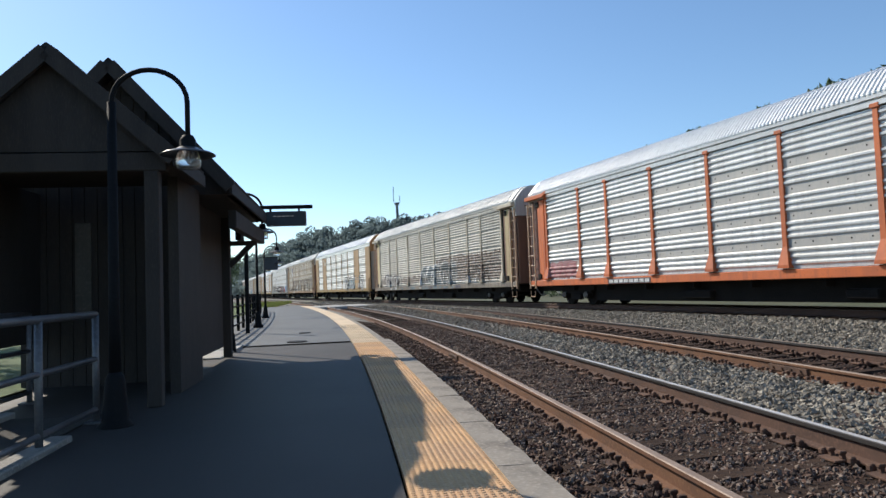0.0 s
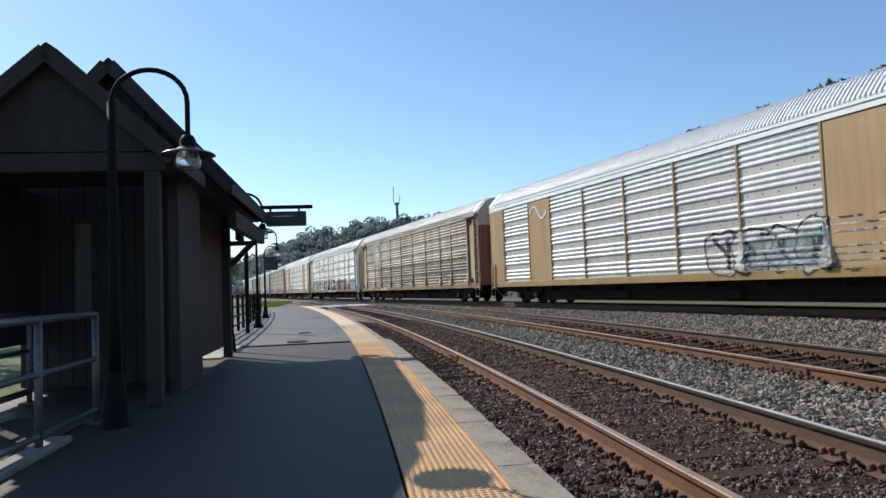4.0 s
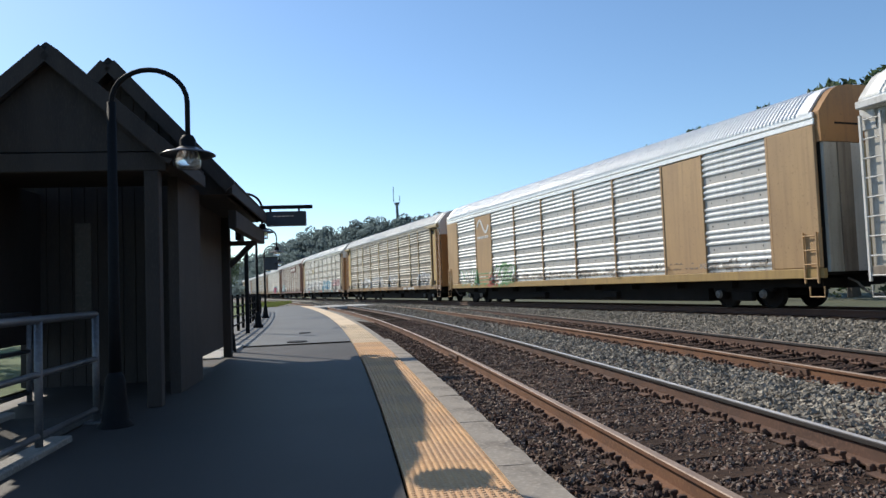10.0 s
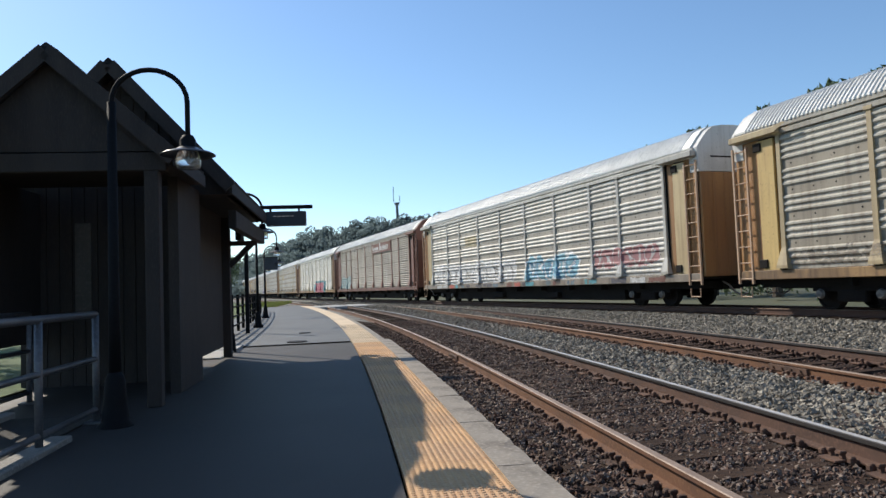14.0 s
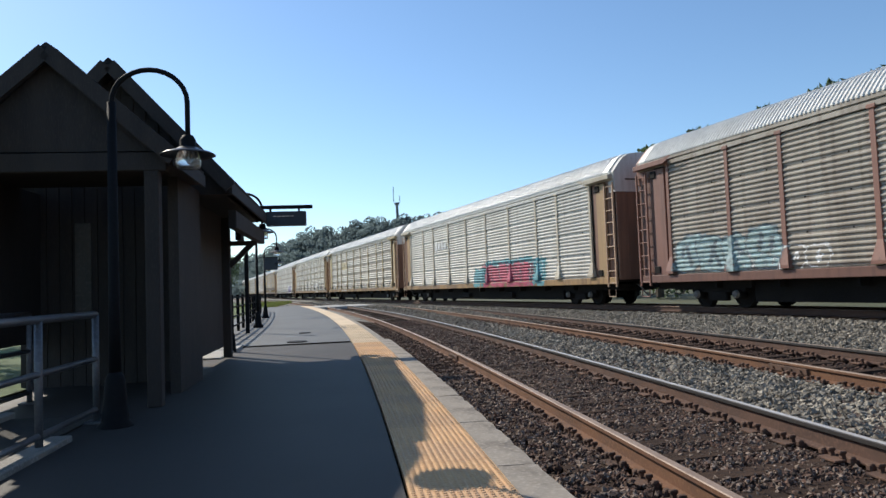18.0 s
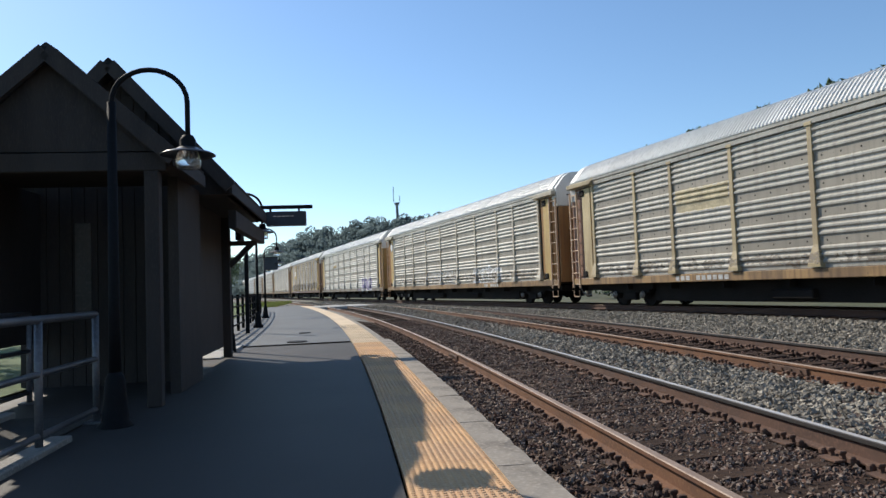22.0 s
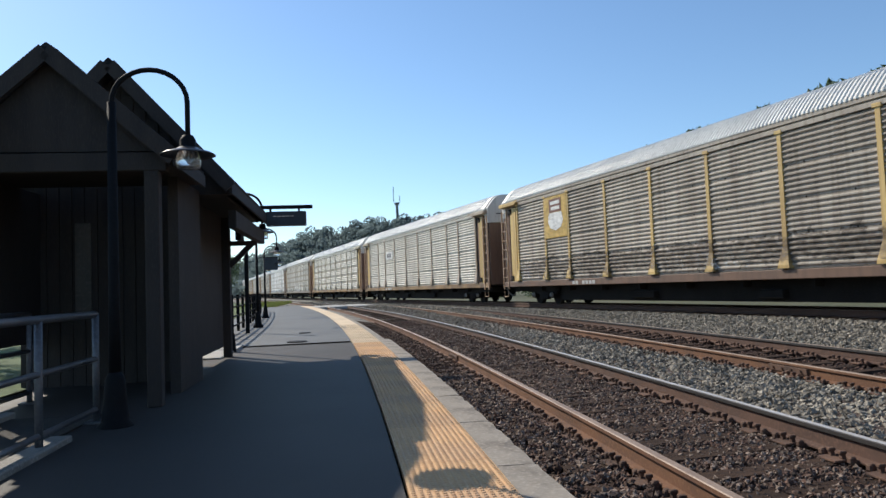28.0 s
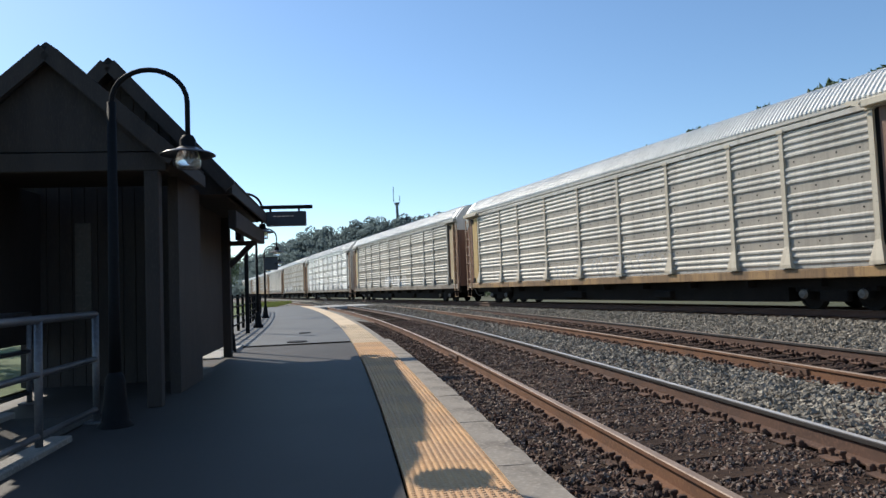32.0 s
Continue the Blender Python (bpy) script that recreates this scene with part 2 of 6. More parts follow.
def rail(track, line, off, z, s0, s1, label, ds=1.5, side=None, head=None, under=False):
    bm = bmesh.new()
    rings = []
    s = s0
    while s <= s1:
        p, th = on_line(line, s)
        c, sn = math.cos(th), math.sin(th)
        rings.append([bm.verts.new((p.x + (off + a) * c, p.y + (off + a) * sn, z + h)) for a, h in RAIL_PROFILE])
        s += ds if s < 120 else 6
    n = len(RAIL_PROFILE)
    for a, b in zip(rings, rings[1:]):
        for k in range(n):
            f = bm.faces.new((a[k], a[(k + 1) % n], b[(k + 1) % n], b[k]))
            f.material_index = (1 if k == 7 else 2 if k in (8, 9, 10) else 0) if under else (1 if k in (6, 7, 8) else 0)
    bmesh.ops.recalc_face_normals(bm, faces=bm.faces)
    return part("rail", bm, [side or M_rust, head or M_railworn, M_head_shade], track, label)


track_a = thing("railway_track", "rusty railway track on dark stained ties beside the platform", "railway track", "tracks")
track_b = thing("railway_track", "rusty orange railway track in pale ballast", "railway track", "tracks")
track_t = thing("railway_track", "railway track carrying the goods train", "railway track", "tracks")
rail(track_a, LINE_A, 0.0, Z_A, -14, 230, "rusty rail with a worn head")
rail(track_a, LINE_A, GAUGE, Z_A2, -14, 230, "rail with a bright polished head", side=M_rust_dark, head=M_railtop, under=True)
rail(track_b, LINE_A, SECOND, Z_B, -14, 62, "orange rusty rail")
rail(track_b, LINE_A, SECOND + GAUGE, Z_B2, -14, 62, "brown rusty rail", side=M_rust_dark, under=True)
rail(track_t, LINE_T, -GAUGE / 2, Z_T, -450, 690, "", 3, M_rust_dark)
rail(track_t, LINE_T, GAUGE / 2, Z_T, -450, 690, "", 3, M_rust_dark)


def tie_mesh(k):
    r = random.Random(k)
    bm = bmesh.new()
    box(bm, (-1.28, -0.115, -0.18), (1.28, 0.115, 0.0), 0.012)
    for v in bm.verts:
        v.co += Vector((r.uniform(-0.03, 0.03), r.uniform(-0.012, 0.012), r.uniform(-0.012, 0.006)))
    me = bpy.data.meshes.new("tie")
    bm.to_mesh(me)
    bm.free()
    me.materials.append(M_tie)
    return me


TIES = [tie_mesh(k) for k in range(5)]


def plate_bm():
    """tie plate with spikes and a rail anchor"""
    bm = bmesh.new()
    box(bm, (-0.19, -0.1, 0.0), (0.19, 0.1, 0.018), 0.004)
    for x, y in ((-0.10, -0.06), (-0.10, 0.06), (0.10, 0.06), (0.10, -0.06)):
        box(bm, (x - 0.016, y - 0.016, 0.015), (x + 0.016, y + 0.016, 0.06))
        box(bm, (x - 0.028, y - 0.02, 0.05), (x + 0.028, y + 0.02, 0.075), 0.006)
    for y in (-0.155, 0.155):
        box(bm, (-0.10, y - 0.028, -0.02), (0.10, y + 0.028, 0.03), 0.01)
        box(bm, (-0.125, y - 0.03, 0.0), (-0.075, y + 0.03, 0.055), 0.012)
        box(bm, (0.075, y - 0.03, 0.0), (0.125, y + 0.03, 0.055), 0.012)
    return bm


M_plate = mat("plate_rust", (0.105, 0.056, 0.036), (0.06, 0.034, 0.024), (0.16, 0.09, 0.052), rough=0.9, big=4, fine=50, bump=0.3, per_object=0.3)
bm_ = plate_bm()
PLATE = bpy.data.meshes.new("tie_plate")
bm_.to_mesh(PLATE)
bm_.free()
PLATE.materials.append(M_plate)
rt = random.Random(11)


def ties(track, line, mid, z, s0, s1, z2=None, plates=True):
    s, rise = s0, (z2 - z if z2 else 0.0)
    while s < s1:
        p, th = on_line(line, s + rt.uniform(-0.04, 0.04), mid, 0)
        o = piece0("tie", TIES[rt.randrange(5)], track, Matrix.Translation((p.x, p.y, z + rise / 2 - 0.185 + rt.uniform(-0.008, 0.002))) @ Matrix.Rotation(th + rt.uniform(-0.02, 0.02), 4, 'Z') @ Matrix.Rotation(-rise / GAUGE, 4, 'Y'))
        if plates and s < 30:
            for e in (-1, 1):
                piece0("tie_plate", PLATE, o, Matrix.Translation((e * GAUGE / 2, 0, 0.004)))
        s += 0.535


def piece0(name, me, parent, m):
    ob = new(name, me)
    ob.parent = parent
    ob.matrix_basis = m
    return ob


ties(track_a, LINE_A, GAUGE / 2, Z_A, -13.77, 60, Z_A2)
ties(track_b, LINE_A, SECOND + GAUGE / 2, Z_B + 0.01, -13.515, 60, Z_B2)
ties(track_t, LINE_T, 0, Z_T, -12, 90, None, False)
# joint bars bolted to the rails
for line, off, z, s, tr in ((LINE_A, 0.0, Z_A, 13.62, track_a), (LINE_A, SECOND, Z_B, 9.1, track_b)):
    p, th = on_line(line, s, off, z)
    bm = bmesh.new()
    for e in (-1, 1):
        box(bm, (e * 0.03 - 0.014, -0.42, -0.135), (e * 0.03 + 0.014, 0.42, -0.05), 0.006)
        for k in range(4):
            tube(bm, [(e * 0.03, -0.3 + 0.2 * k, -0.092), (e * 0.066, -0.3 + 0.2 * k, -0.092)], 0.018, 6)
    o = part("joint_bar", bm, M_plate, tr)
    o.matrix_basis = Matrix.Translation(p) @ Matrix.Rotation(th, 4, 'Z')


# ---- loose ballast ----
def turned(n, r):
    """n random rotation matrices"""
    q = r.normal(size=(n, 4))
    q /= np.linalg.norm(q, axis=1)[:, None]
    w, x, y, z = q.T
    return np.stack([1 - 2 * (y * y + z * z), 2 * (x * y - z * w), 2 * (x * z + y * w), 2 * (x * y + z * w), 1 - 2 * (x * x + z * z), 2 * (y * z - x * w),
                     2 * (x * z - y * w), 2 * (y * z + x * w), 1 - 2 * (x * x + y * y)], 1).reshape(n, 3, 3)


def soup(name, verts, tris, material, parent=None):
    """a mesh of many small loose pieces"""
    me = bpy.data.meshes.new(name)
    me.vertices.add(len(verts))
    me.vertices.foreach_set("co", verts.astype(np.float32).ravel())
    me.loops.add(tris.size)
    me.loops.foreach_set("vertex_index", tris.astype(np.int32).ravel())
    me.polygons.add(len(tris))
    me.polygons.foreach_set("loop_start", np.arange(0, tris.size, 3, dtype=np.int32))
    me.polygons.foreach_set("loop_total", np.full(len(tris), 3, dtype=np.int32))
    me.polygons.foreach_set("use_smooth", np.zeros(len(tris), dtype=bool))
    me.update(calc_edges=True)
    me.materials.append(material)
    ob = new(name, me)
    if parent:
        ob.parent = parent
    return ob


def stones(name, label, material, regions, seed, along=None):
    """crushed stones strewn over bands (s0, s1, offset0, offset1, number, size, height0, height1, ties) along the first track"""
    r = np.random.RandomState(seed)
    base = np.array([(1, 0, 0), (-1, 0, 0), (0, 1, 0), (0, -1, 0), (0, 0, 1), (0, 0, -1)], float)
    tri = np.array([(0, 2, 4), (2, 1, 4), (1, 3, 4), (3, 0, 4), (2, 0, 5), (1, 2, 5), (3, 1, 5), (0, 3, 5)])
    V = []
    for s0, s1, o0, o1, num, size, h0, h1, tie in regions:
        s = r.uniform(s0, s1, num)
        if tie:
            ph = ((s + (2.0 if tie == 1 else 1.745)) / 0.535 + 0.5) % 1.0 - 0.5
            s = s[(np.abs(ph) * 0.535 > 0.112) | (r.uniform(size=num) < np.clip((s - 1.0) / 11.0, 0.20, 0.95))]
            num = len(s)
        u = r.uniform(0, 1, num)
        o = o0 + (o1 - o0) * u
        x, y, th = (np.interp(s, S_ALL, c) for c in (along or LINE_A))
        d = size * r.uniform(0.55, 1.3, num)
        v = base[None] * (d[:, None] * r.uniform(0.55, 1.15, (num, 3)))[:, None, :] + r.uniform(-0.25, 0.25, (num, 6, 3)) * d[:, None, None]
        v = np.einsum('nij,nkj->nki', turned(num, r), v)
        c = np.stack([x + o * np.cos(th), y + o * np.sin(th), h0 + (h1 - h0) * u + r.uniform(-0.3, 0.45, num) * d], 1)
        V.append((v + c[:, None, :]).reshape(-1, 3))
    V = np.concatenate(V)
    n = len(V) // 6
    T = (tri[None] + 6 * np.arange(n)[:, None, None]).reshape(-1, 3)
    return tagged(soup(name, V, T, material), label, "ballast", kind="stuff")


stones("ballast_stones", "brown brake-stained crushed stones between the rails", M_stone_dark, [
    (-14, 1.5, -0.97, -0.12, 4500, 0.032, -0.28, -0.185, 1), (-14, 0.5, 0.12, 1.4, 6000, 0.032, -0.225, -0.165, 1),
    (1.5, 9, -0.97, -0.12, 7000, 0.026, -0.28, -0.185, 1), (9, 26, -0.97, -0.12, 7000, 0.029, -0.28, -0.185, 1),
    (0.5, 9, 0.12, 1.4, 15500, 0.023, -0.210, -0.152, 1), (9, 30, 0.12, 1.4, 17500, 0.027, -0.208, -0.148, 1),
    (3, 14, 4.05, 5.3, 6500, 0.028, -0.195, -0.135, 2), (14, 34, 4.05, 5.3, 5500, 0.033, -0.195, -0.130, 2)], 1)
stones("ballast_stones", "brownish grey crushed stones between and beside the rails", M_stone_mid, [
    (1.5, 12, -0.99, -0.15, 3600, 0.027, -0.27, -0.185, 1), (0.5, 12, 0.12, 1.4, 8000, 0.021, -0.200, -0.144, 1), (12, 26, 0.12, 1.4, 3600, 0.026, -0.200, -0.140, 1)], 5)
stones("ballast_stones", "pale grey crushed stones beside the rails", M_stone, [
    (-14, 0.5, 1.64, 3.78, 9000, 0.042, -0.17, -0.16, 0), (-14, 0, 5.55, 12.8, 14000, 0.05, -0.145, 0.02, 0),
    (0.5, 10, 1.64, 3.78, 9500, 0.037, -0.17, -0.16, 0), (10, 22, 1.64, 3.78, 8500, 0.039, -0.17, -0.16, 0), (22, 50, 1.64, 3.78, 7000, 0.042, -0.17, -0.16, 0),
    (0, 14, 5.55, 12.8, 24000, 0.040, -0.145, 0.02, 0), (14, 32, 5.55, 9.3, 13000, 0.04, -0.145, 0.0, 0), (32, 60, 5.5, 7.2, 5000, 0.05, -0.14, -0.03, 0)], 2)
stones("ballast_stones", "pale grey crushed stones on the bank of the train's track", M_stone, [
    (6, 34, -2.2, -1.45, 9000, 0.042, 0.045, 0.07, 0), (6, 34, -3.3, -2.2, 9500, 0.042, -0.07, 0.045, 0), (6, 34, -5.2, -3.3, 11000, 0.042, -0.16, -0.07, 0),
    (34, 85, -4.6, -1.45, 12000, 0.055, -0.14, 0.07, 0)], 3, LINE_T)

# ---- platform edge ----
KERB_OUT, KERB_IN, TACT_IN = -0.98, -1.245, -1.86
ZP = 0.10
sheet("platform", LINE_A, -8, 16.4, 0.8, [-6.4, -6.0, TACT_IN - 0.013, TACT_IN - 0.010], [ZP - 0.02, ZP, ZP, -0.4], M_asphalt, "grey asphalt station platform with small stains")
sheet("platform_end", LINE_A, 16.4, 60.4, 1.0, [-6.4, -6.0, TACT_IN - 0.013, TACT_IN - 0.010], [ZP - 0.02, ZP, ZP, -0.4], M_asphalt_sunlit, "far section of the asphalt platform, paled by sunlight in its colour")
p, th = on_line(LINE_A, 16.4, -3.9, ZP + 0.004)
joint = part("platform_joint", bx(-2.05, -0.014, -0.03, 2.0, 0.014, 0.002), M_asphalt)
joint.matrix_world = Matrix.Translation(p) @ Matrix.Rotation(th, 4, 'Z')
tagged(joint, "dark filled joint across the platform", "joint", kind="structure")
kerb = thing("kerb", "worn pale concrete kerb along the platform edge", "kerb")
kerb["kind"] = "structure"
rk = random.Random(8)


def kerb_mesh(w, k):
    r = random.Random(k)
    bm = bmesh.new()
    bmesh.ops.create_grid(bm, x_segments=3, y_segments=10, size=0.5, matrix=Matrix.Diagonal((w, 1.505, 1, 1)))
    bmesh.ops.translate(bm, verts=bm.verts, vec=(0, 0, 0))
    for v in bm.verts:
        edge = abs(abs(v.co.x) - w / 2) < 1e-4
        v.co.z += r.uniform(-0.003, 0.003) - (r.choice((0, 0.003, 0.008)) if edge and v.co.x > 0 else 0)
        if edge and v.co.x > 0:
            v.co.x -= r.choice((0, 0.0, 0.003, 0.007))
    e = bmesh.ops.extrude_face_region(bm, geom=bm.faces[:])
    bmesh.ops.translate(bm, verts=[v for v in e["geom"] if isinstance(v, bmesh.types.BMVert)], vec=(0, 0, -0.42))
    bmesh.ops.recalc_face_normals(bm, faces=bm.faces)
    me = bpy.data.meshes.new("kerb_block")
    bm.to_mesh(me)
    bm.free()
    me.materials.append(M_concrete)
    return me


KW = KERB_OUT - KERB_IN
KERBS = [kerb_mesh(KW, k) for k in range(6)]
KERBS_FAR = [kerb_mesh(KW * 0.62, k + 20) for k in range(3)]
s = 2.28 - 1.52 * 4
while s < 60:
    near = s < 16.4
    p, th = on_line(LINE_A, s, (KERB_OUT + KERB_IN) / 2 if near else KERB_IN + KW * 0.31, ZP - 0.006)
    piece0("kerb_block", rk.choice(KERBS if near else KERBS_FAR), kerb, Matrix.Translation(p) @ Matrix.Rotation(th, 4, 'Z'))
    s += 1.52

# truncated-dome warning tiles
TILE_L, TILE_W = 1.212, KERB_IN - TACT_IN - 0.018


def tile_mesh(domes, mt):
    bm = bmesh.new()
    box(bm, (-TILE_W / 2, -TILE_L / 2 + 0.004, -0.05), (TILE_W / 2, TILE_L / 2 - 0.004, 0.004))
    if domes:
        nx, ny = 14, 28
        for i in range(nx):
            for j in range(ny):
                cx = -TILE_W / 2 + (i + 0.5) * TILE_W / nx
                cy = -TILE_L / 2 + (j + 0.5) * TILE_L / ny
                lo = [bm.verts.new((cx + 0.0165 * math.cos(a), cy + 0.0165 * math.sin(a), 0.004)) for a in (k * math.pi / 3 for k in range(6))]
                hi = [bm.verts.new((cx + 0.0115 * math.cos(a), cy + 0.0115 * math.sin(a), 0.0105)) for a in (k * math.pi / 3 for k in range(6))]
                for k in range(6):
                    bm.faces.new((lo[k], lo[(k + 1) % 6], hi[(k + 1) % 6], hi[k]))
                bm.faces.new(hi)
    me = bpy.data.meshes.new("tile")
    bm.to_mesh(me)
    bm.free()
    me.materials.append(mt)
    return me


strip = thing("warning_strip", "faded yellow strip of domed warning tiles along the platform edge", "warning strip")
TILE_NEAR, TILE_MID, TILE_FAR = tile_mesh(True, M_tactile), tile_mesh(True, M_tactile_far), tile_mesh(False, M_tactile_far)
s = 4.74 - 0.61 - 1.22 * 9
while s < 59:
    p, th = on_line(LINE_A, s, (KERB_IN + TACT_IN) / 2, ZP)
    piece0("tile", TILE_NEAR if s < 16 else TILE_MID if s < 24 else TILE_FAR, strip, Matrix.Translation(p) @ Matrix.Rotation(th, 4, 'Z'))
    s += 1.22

# grade crossing beyond the platform's end
cross = thing("grade_crossing", "pale concrete road panels laid across the tracks", "grade crossing")
M_crossing = mat("crossing_concrete", (0.42, 0.41, 0.39), (0.32, 0.31, 0.29), (0.5, 0.49, 0.47), rough=0.9, big=1.0, fine=20, bump=0.2)
for k in range(3):
    for off, w in ((-0.85, 1.5), (0.75, 1.36), (3.0, 2.9)):
        p, th = on_line(LINE_A, 56.0 + 2.0 * k, off, 0)
        o = part("road_panel", bx(-w / 2, -0.98, -0.25, w / 2, 0.98, 0.035, bevel=0.02), M_crossing, cross)
        o.matrix_basis = Matrix.Translation(p) @ Matrix.Rotation(th, 4, 'Z')
# flat iron lids and stains on the platform
for (x, y, r) in ((-3.95, 19.9, 0.17), (-3.46, 16.5, 0.24)):
    bm = bmesh.new()
    bmesh.ops.create_cone(bm, cap_ends=True, segments=20, radius1=r, radius2=r * 0.96, depth=0.03, matrix=Matrix.Translation((x, y, ZP + 0.008)))
    tagged(part("drain_lid", bm, M_black), "dark iron lid set in the platform", "drain lid", group="lids in the platform")

# ---- the train: enclosed car-carrying wagons ----
# In a wagon's own space x points the way it goes, y to its left (the camera sees the -y side), z up from the rail head.
CAR_LEN, CAR_PITCH, SPEED = 27.2, 28.6, 13.166
GAP0 = 30.78
SLACK = [0.22, 0.10, 0.15, 0.19, 0.03, -0.23, -0.30, -0.20, -0.10, -0.12, 0.01, -0.30, -0.18, -0.07, 0.32, 0.24]
HALF = CAR_LEN / 2
POSTS = [-11.85, -9.05, -7.00, -4.20, -1.35, 1.50, 4.35, 7.25, 9.20, 11.85]
Z_SILL0, Z_SILL1, Z_PAN1, Z_EAVE, Z_ROOF = 0.83, 1.08, 4.72, 5.04, 5.66


def panel_profile(kind):
    """heights and outward steps of a side sheet: grouped ribs between flats, evenly ribbed, or plain"""
    z0, z1 = Z_SILL1 + 0.01, Z_PAN1 - 0.02
    prof = [(z0, 0.0)]
    if kind == "grouped":
        rib = 0.172
        flat = (z1 - z0 - 0.10 - 16 * rib) / 4
        z = z0 + 0.07
        for gi in range(5):
            for k in range(4 if gi == 4 else 3):
                prof += [(z + rib * 0.12, 0.0), (z + rib * 0.34, 0.040), (z + rib * 0.60, 0.040), (z + rib * 0.84, 0.0)]
                z += rib
            z += flat
    elif kind == "even":
        sheet_h = (z1 - z0) / 4
        for gi in range(4):
            z = z0 + gi * sheet_h
            prof += [(z + 0.002, 0.0), (z + 0.006, -0.02), (z + 0.02, -0.02), (z + 0.024, 0.0)]
            rib = (sheet_h - 0.06) / 6
            for k in range(6):
                w = z + 0.05 + k * rib
                prof += [(w + rib * 0.12, 0.0), (w + rib * 0.36, 0.042), (w + rib * 0.6, 0.042), (w + rib * 0.84, 0.0)]
    prof.append((z1, 0.0))
    return prof


PROFILES = {k: panel_profile(k) for k in ("grouped", "even", "plain")}
_fl = (Z_PAN1 - Z_SILL1 - 0.13 - 16 * 0.172) / 4
DOT_ROWS = {"grouped": [Z_SILL1 + 0.08 + (3 * 0.172 + _fl) * k - _fl / 2 for k in (1, 2, 3, 4)], "even": [Z_SILL1 + 0.04 + 0.9025 * k for k in (1, 2, 3)], "plain": []}
PANEL_MESH = {}


def shaded_flats(mt):
    """the flats between the ribs: brown stain, and their lesser sunlight painted darker"""
    base, dirt, rough, metal = CAR_TONES[mt.name]
    return car_paint(mt.name + "_dim_flat", tuple(k * (0.66 * x + 0.10 * y) for k, x, y in zip((1.04, 0.98, 0.90), base, dirt)), tuple(0.85 * y for y in dirt), rough + 0.08, metal * 0.5)


def panel_mesh(width, mt, kind):
    key = (round(width, 2), mt.name, kind)
    if key not in PANEL_MESH:
        prof = PROFILES[kind]
        verts, faces = [], []
        for z, o in prof:
            verts += [(-width / 2, -o, z), (width / 2, -o, z)]
        n = len(prof)
        for i in range(n - 1):
            faces.append((2 * i, 2 * i + 1, 2 * i + 3, 2 * i + 2))
        verts += [(-width / 2, 0.04, prof[0][0]), (width / 2, 0.04, prof[0][0]), (-width / 2, 0.04, prof[-1][0]), (width / 2, 0.04, prof[-1][0])]
        faces += [(2 * n + 1, 2 * n, 2 * n + 2, 2 * n + 3), (0, 2 * n - 2, 2 * n + 2, 2 * n), (1, 2 * n + 1, 2 * n + 3, 2 * n - 1)]
        dots = len(faces)
        for z in DOT_ROWS[kind]:
            m = max(2, round(width / (0.62 if kind == "grouped" else 1.3)))
            for c in range(m):
                x, r0, k0 = -width / 2 + (c + 0.5) * width / m, (0.026 if kind == "grouped" else 0.03), len(verts)
                verts += [(x + r0 * math.cos(a), -0.004, z + r0 * math.sin(a)) for a in (q * math.pi / 3 for q in range(6))]
                faces.append(tuple(range(k0, k0 + 6)))
        me = bpy.data.meshes.new("panel")
        me.from_pydata(verts, [], faces)
        me.materials.append(mt)
        me.materials.append(M_under)
        me.materials.append(shaded_flats(mt))
        for q in range(n - 1):
            if kind == "grouped" and prof[q][1] == 0 and prof[q + 1][1] == 0 and prof[q + 1][0] - prof[q][0] > 0.1:
                me.polygons[q].material_index = 2
        for q in range(dots, len(faces)):
            me.polygons[q].material_index = 1
        PANEL_MESH[key] = me
    return PANEL_MESH[key]


CACHE = {}


def shared(key, builder, mt):
    """one mesh for all wagons whose piece has this form and paint"""
    k = (key, mt.name)
    if k not in CACHE:
        bm = builder()
        me = bpy.data.meshes.new(key)
        bm.to_mesh(me)
        bm.free()
        me.materials.append(mt)
        CACHE[k] = me
    return CACHE[k]


def piece(name, me, parent, m=None, label=""):
    ob = new(name, me)
    ob.parent = parent
    if m is not None:
        ob.matrix_basis = m
    if label:
        ob["label"] = label
    return ob


ROOF_PROFILE = [(-1.50, 5.00, 0.1), (-1.50, 5.05, 0.5), (-1.27, 5.335, 0.9), (-1.03, 5.595, 1), (-0.80, 5.725, 1), (-0.45, 5.785, 1), (0, 5.80, 1)]
ROOF_PROFILE += [(-y, z, s) for y, z, s in ROOF_PROFILE[-2::-1]]


def roof_bm():
    bm = bmesh.new()
    n = 192
    rows = []
    for i in range(n * 4 + 1):
        x = -HALF + 0.25 + (CAR_LEN - 0.5) * i / (n * 4)
        up = (0.0, 0.0, 0.026, 0.026)[i % 4] if abs(x) < HALF - 0.62 else 0.012
        rows.append([bm.verts.new((x, y * (1 + up * 0.7), z + up * (0.3 + 0.7 * s))) for y, z, s in ROOF_PROFILE])
    for a, b in zip(rows, rows[1:]):
        for k in range(len(ROOF_PROFILE) - 1):
            bm.faces.new((a[k], b[k], b[k + 1], a[k + 1]))
    for row in (rows[0], rows[-1]):
        bm.faces.new(row)
    bmesh.ops.recalc_face_normals(bm, faces=bm.faces)
    return bm


